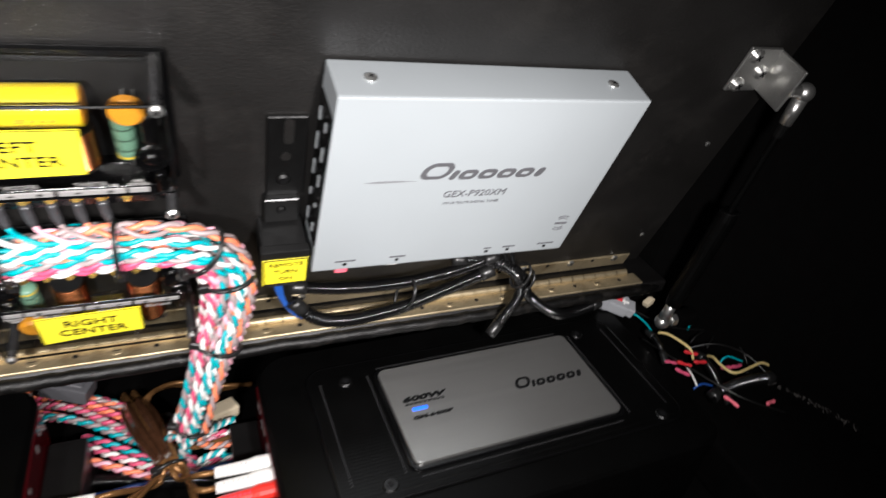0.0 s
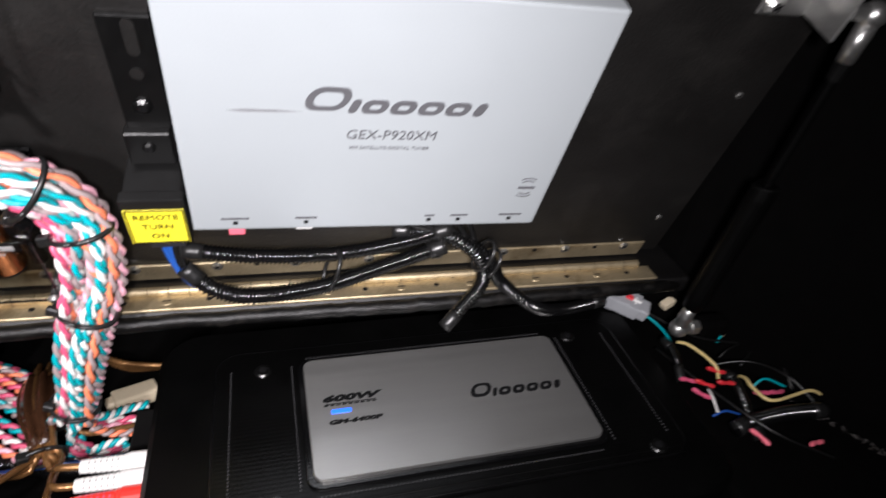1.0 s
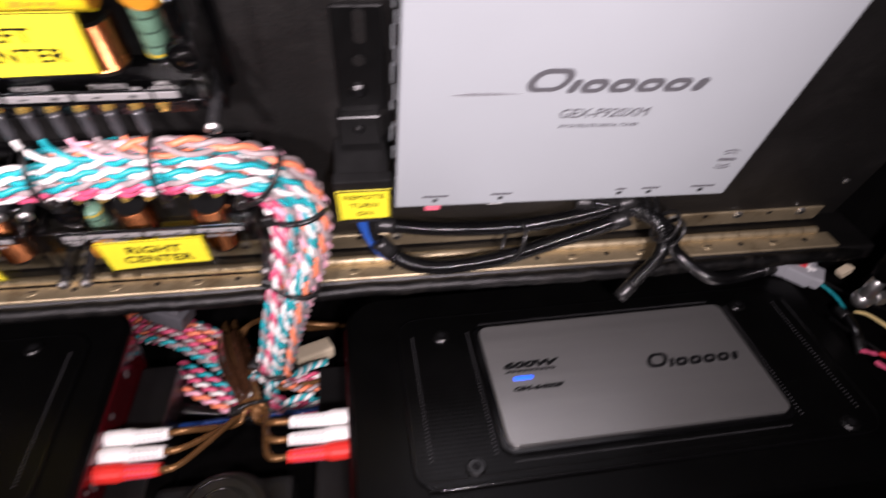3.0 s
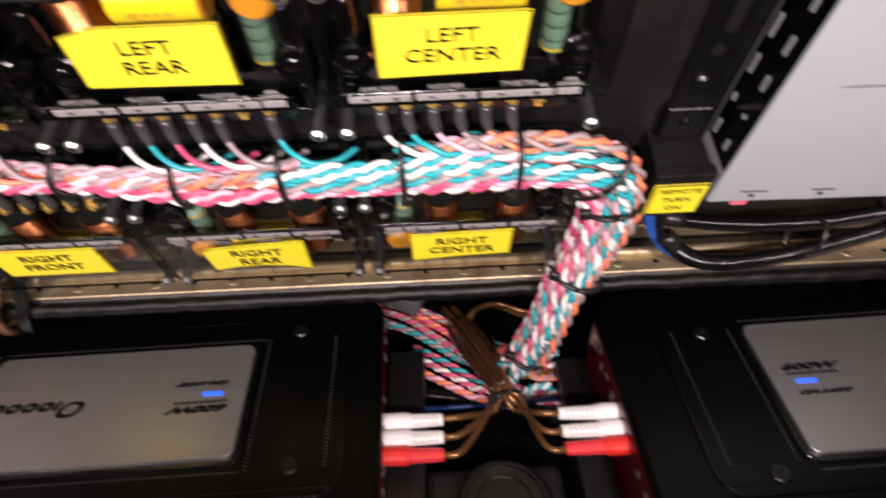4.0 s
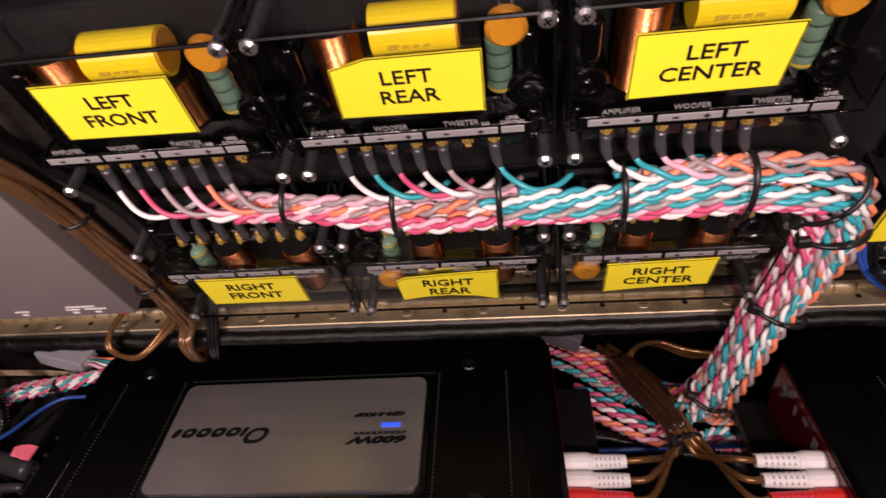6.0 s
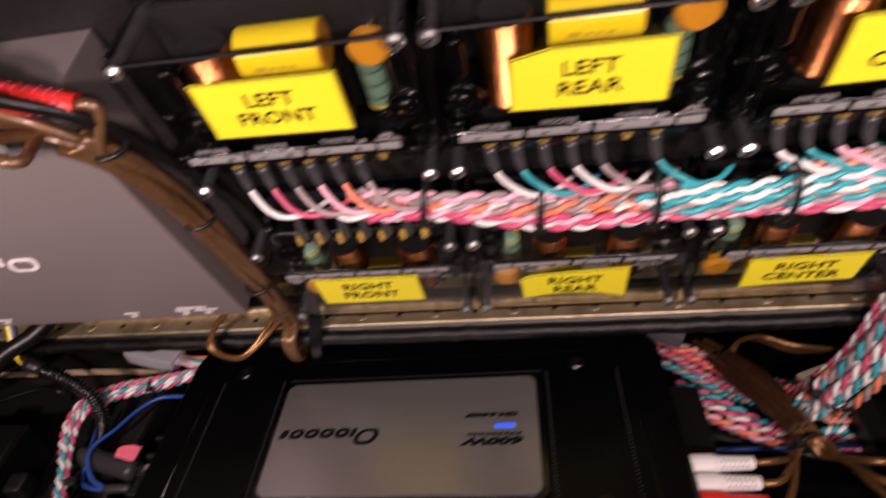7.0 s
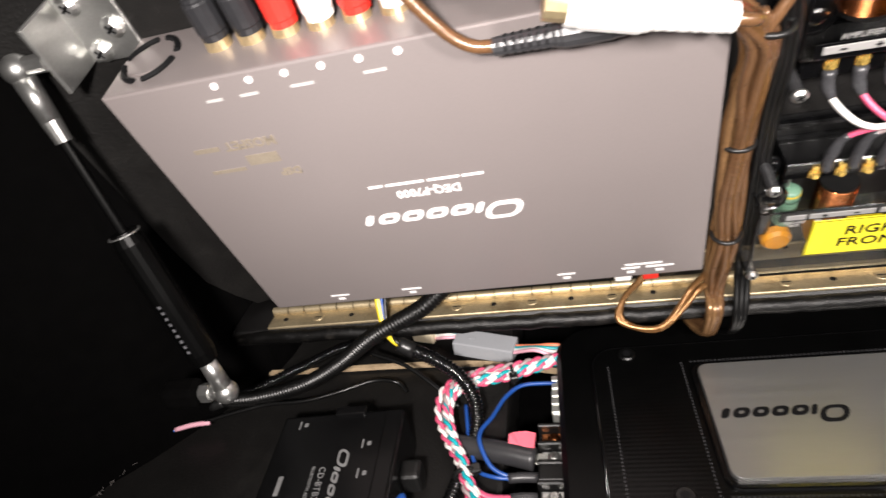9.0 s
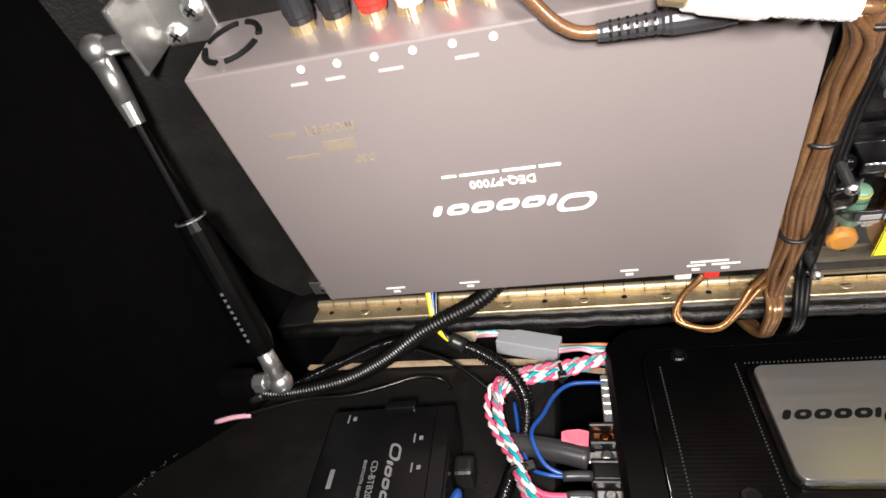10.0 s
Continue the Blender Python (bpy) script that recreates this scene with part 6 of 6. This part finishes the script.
solid("blue_wire", tube([(-0.3040, -0.0255, -0.0480), (-0.3110, -0.0255, -0.0465), (-0.3257, -0.0280, -0.0450), (-0.3346, -0.0377, -0.0440), (-0.3404, -0.0529, -0.0420), (-0.3455, -0.0640, -0.0400), (-0.3450, -0.0730, -0.0400), (-0.3393, -0.0828, -0.0450), (-0.3307, -0.0862, -0.0480), (-0.3240, -0.0858, -0.0490)], 0.0012), WIRE["blue"], "blue remote wire looping to the terminal block", "wire", smooth=True)
solid("blue_wire", tube([(-0.3567, -0.0420, -0.0440), (-0.3555, -0.0500, -0.0450), (-0.3530, -0.0640, -0.0470), (-0.3474, -0.0816, -0.0480), (-0.3391, -0.0871, -0.0470), (-0.3300, -0.0876, -0.0480), (-0.3240, -0.0868, -0.0490)], 0.0011), WIRE["blue"], "second blue wire running beside the braided leads", "wire", smooth=True)
solid("red_wire", tube([(-0.3500, -0.0930, -0.0430), (-0.3440, -0.0985, -0.0440), (-0.3380, -0.0992, -0.0470), (-0.3270, -0.0982, -0.0490)], 0.0019), WIRE["crimson"], "red wire leaving the braid for a sleeved terminal", "wire", smooth=True)
braid("braided_leads", "braided red, white and teal wires looping round the amplifier's end", [(-0.2880, -0.0040, -0.046), (-0.3017, -0.0110, -0.0440), (-0.3280, -0.0210, -0.0420), (-0.3500, -0.0265, -0.0400), (-0.3640, -0.0370, -0.0380), (-0.3665, -0.0510, -0.0390), (-0.3615, -0.0670, -0.0410), (-0.3535, -0.0830, -0.0420), (-0.3490, -0.0960, -0.0440), (-0.3420, -0.1120, -0.0470), (-0.3350, -0.1300, -0.0500)],
      (("crimson", "white", -0.0026, 0.0021), ("crimson", "white", 0.0026, 0.0023), ("crimson", "grey", 0.0007, 0.0040), ("crimson", "teal", 0.0, -0.0014), ("teal", "white", -0.0010, 0.0040)), r=0.00108, pitch=0.0120, seed=9, ties=((0.26, 0.0056), (0.77, 0.0056)))
bm = bmesh.new()
box(bm, (-0.0200, -0.0072, -0.0055), (0.0200, 0.0072, 0.0055), 0.0008, 2)
box(bm, (0.0040, 0.0070, -0.0030), (0.0160, 0.0082, 0.0030), 0.0004, 1)
box(bm, (-0.011, -0.0012, 0.0054), (-0.007, 0.0012, 0.0058))
solid("wire_connector", bm, M_GREYPLUG, "grey nylon connector lying behind the braided leads", "connector", pose(-0.3510, 0.0135, -0.0505, 0, 4, -13))
for k, colour in enumerate(("orange", "teal", "white", "pink")):
    solid(colour + "_wire", tube([(-0.3680, 0.026 - 0.002 * k, -0.050 + 0.001 * k), (-0.3780, 0.028 - 0.003 * k, -0.046), (-0.3900, 0.030, -0.050 - 0.002 * k)], 0.0011), WIRE[colour], "thin %s wire leaving the grey connector" % colour, "wire", group="connector wires", smooth=True)
    solid(colour + "_wire", tube([(-0.3330, 0.0125 - 0.002 * k, -0.0510), (-0.3180, 0.006 - 0.003 * k, -0.046 + 0.0016 * k), (-0.3080, 0.004 - 0.003 * k, -0.044), (-0.2960, 0.004 - 0.002 * k, -0.046)], 0.0012), WIRE[colour], "thin %s wire running from the grey connector to the braid" % colour, "wire", group="connector wires", smooth=True)
bm = bmesh.new()
box(bm, (-0.008, -0.005, -0.004), (0.008, 0.005, 0.004), 0.001, 2)
box(bm, (-0.012, -0.002, -0.002), (-0.007, 0.002, 0.002), 0.0006, 1)
solid("small_plug", bm, M_BEIGE, "small beige plug on thin wires behind the loom", "plug", pose(-0.3940, 0.0290, -0.0500, 0, 0, -15))

# looms and cables crossing in front of the processor
split_loom([lidp(-0.332, 0.038, 0.020), lidp(-0.350, 0.034, 0.026), (-0.3700, -0.0310, 0.0195), (-0.4019, -0.0315, 0.0025), (-0.4308, -0.0305, -0.0190), (-0.4606, -0.0300, -0.0350), (-0.4980, -0.0290, -0.0450), (-0.5250, -0.0240, -0.0490), (-0.5450, -0.0080, -0.0500)], 0.0048, "thick black corrugated loom sagging from the processor to the side", pitch=0.0021, material=M_LOOMDULL)
split_loom([(-0.3880, -0.0340, -0.0020), (-0.3800, -0.0350, -0.0070), (-0.3700, -0.0360, -0.0130), (-0.3570, -0.0390, -0.0240), (-0.3500, -0.0460, -0.0360), (-0.3500, -0.0580, -0.0470), (-0.3560, -0.0800, -0.0520), (-0.3640, -0.1100, -0.0530)], 0.0042, "black corrugated loom curving down behind the braided leads", pitch=0.0020)
split_loom([(-0.5300, -0.0300, -0.0500), (-0.5002, -0.0194, -0.0460), (-0.4731, -0.0025, -0.0450), (-0.4502, 0.0150, -0.0460), (-0.4240, 0.0270, -0.0500)], 0.0034, "thin black corrugated loom slanting to the back")
for k, colour in enumerate(("yellow", "blue", "black")):
    solid(colour + "_wire", tube([lidp(-0.3960 + 0.002 * k, 0.036, 0.012), lidp(-0.3985 + 0.0025 * k, 0.022, 0.020), (-0.3960 + 0.001 * k, -0.0280, 0.0060), (-0.3900 + 0.001 * k, -0.0340 - 0.0006 * k, 0.0000), (-0.3850, -0.0345, -0.0040)], 0.0018 if k == 0 else 0.0011), WIRE["gold" if k == 0 else colour], "%s power wire dropping from the processor into the loom" % colour, "wire", smooth=True)
# One pale tan strip stands in for two thin orange wires.
bm = bmesh.new()
sweep(bm, curve_points([(-0.5400, 0.0040, -0.0545), (-0.4800, 0.0034, -0.0548), (-0.4200, 0.0040, -0.0548), (-0.3700, 0.0034, -0.0550), (-0.3400, 0.0006, -0.0555), (-0.3050, -0.0040, -0.0590)], 0.006), 0.0019, 4, 0.8)
solid("wire_strip", bm, M_TANSTRIP, "pale tan strip in place of two thin wires behind the board", "strip")
solid("black_wire", tube([(-0.5250, -0.0450, -0.0470), (-0.5019, -0.0381, -0.0460), (-0.4853, -0.0339, -0.0460), (-0.4611, -0.0321, -0.0460), (-0.4409, -0.0260, -0.0460), (-0.4189, -0.0175, -0.0460), (-0.4040, -0.0186, -0.0470), (-0.3995, -0.0180, -0.0560)], 0.0013), WIRE["black"], "thin glossy black wire lying over the raised board", "wire", smooth=True)
solid("black_wire", tube([(-0.4180, -0.0100, -0.0300), (-0.3950, -0.0180, -0.0340), (-0.3750, -0.0300, -0.0420), (-0.3620, -0.0380, -0.0500)], 0.0013), WIRE["black"], "thin black wire passing under the loom", "wire", smooth=True)
tip = thing("cut_wire_end", "short pink and blue wire end sticking from the side trim", "wire")
part("sleeve", tube([(-0.5440, -0.0500, -0.0480), (-0.5330, -0.0475, -0.0470), (-0.5220, -0.0450, -0.0480)], 0.0016), WIRE["pink"], tip, smooth=True)
part("core", tube([(-0.5530, -0.0525, -0.0500), (-0.5440, -0.0500, -0.0480)], 0.0010), WIRE["blue"], tip, smooth=True)
random.seed(31)


def lint_along(line, n, spread, label, longest=0.0030):
    """Dust and lint caught along a felt edge."""
    bm = bmesh.new()
    pts = curve_points(line, 0.002)
    for k in range(n):
        p = random.choice(pts) + Vector((random.uniform(-spread, spread), random.uniform(-spread, spread), random.uniform(0.0, spread * 0.6)))
        q = p + Vector((random.uniform(-1, 1), random.uniform(-1, 1), random.uniform(-0.3, 0.3))).normalized() * random.uniform(0.0004, longest)
        cyl(bm, p, q, random.uniform(0.00012, 0.00012 + longest * 0.09), 0.0001, 5)
    return solid("lint", bm, M_LINT, label, "lint", kind="stuff")


lint_along([(-0.5350, 0.0300, -0.0560), (-0.5440, -0.0230, -0.0540), (-0.5560, -0.0570, -0.0540), (-0.5700, -0.0800, -0.0540), (-0.5790, -0.1060, -0.0540)], 70, 0.0022, "pale lint along the curved felt edge")
lint_along([(0.4900, -0.0800, -0.0560), (0.5160, -0.1190, -0.0560), (0.5260, -0.1420, -0.0560), (0.5340, -0.1600, -0.0560)], 90, 0.0024, "pale lint along the felt edge by the wiring")
lint_along([(-0.4600, -0.0225, 0.0000), (-0.2000, -0.0240, 0.0), (0.1000, -0.0240, 0.0), (0.4000, -0.0225, 0.0)], 120, 0.0022, "dust and scuffs on the rubber edge trim", 0.0006)

# ---- wireless adapter box ----
adp = thing("adapter_box", "small black plastic adapter box with white print on the raised board", "adapter", pose(-0.4175, -0.1150, -0.0580, 0, 0, 3))
bm = bmesh.new()
box(bm, (-0.0345, -0.0550, 0.0), (0.0345, 0.0550, 0.0310), 0.0015, 2)
abody = part("body", bm, M_BOX, adp)
bm = bmesh.new()
box(bm, (0.0250, -0.0540, 0.0300), (0.0340, 0.0535, 0.0325), 0.0008, 1)
part("ridge", bm, M_BOX, adp)
bm = bmesh.new()
box(bm, (-0.004, 0.0520, 0.0240), (0.013, 0.0580, 0.0330), 0.001, 2)
part("tab", bm, M_BOX, adp)
bm = bmesh.new()
box(bm, (0.0344, 0.018, 0.008), (0.0450, 0.0300, 0.0215), 0.0030, 3)
part("side_plug", bm, M_SATIN, adp)
emblem(abody, M_PALEPRINT, pose(0.0062, 0.0080, 0.0310, 0, 0, -90), 0.046, 0.0060)
words("CD-BTB200", 0.0048, pose(-0.0030, 0.0080, 0.0311, 0, 0, -90), abody, M_PALEPRINT, depth=0.0002)
words("BLUETOOTH ADAPTER", 0.0024, pose(-0.0080, 0.0080, 0.0311, 0, 0, -90), abody, M_PALEPRINT, depth=0.0002)
bar_mark(abody, M_PALEPRINT, 0, 0, 0, 0.011, 0.0024, m=pose(-0.0240, 0.0100, 0.0310, 0, 0, -90))
for x, y in ((0.0190, 0.0330), (0.0200, 0.0150), (-0.0200, 0.0480)):
    bar_mark(abody, M_PALEPRINT, x, y, 0.0310, 0.002, 0.0024)
    bar_mark(abody, M_PALEPRINT, 0, 0, 0, 0.0055, 0.0008, m=pose(x - 0.0035, y, 0.0310, 0, 0, -90))

bm = bmesh.new()
bmesh.ops.create_uvsphere(bm, u_segments=16, v_segments=10, radius=1.0, matrix=Matrix.Diagonal((0.0032, 0.0078, 0.0028, 1)))
solid("butt_splice", bm, WIRE["blue"], "blue crimp splice resting on the adapter's wiring", "splice", pose(-0.3795, -0.1135, -0.0340, 8, 0, -8), smooth=True)
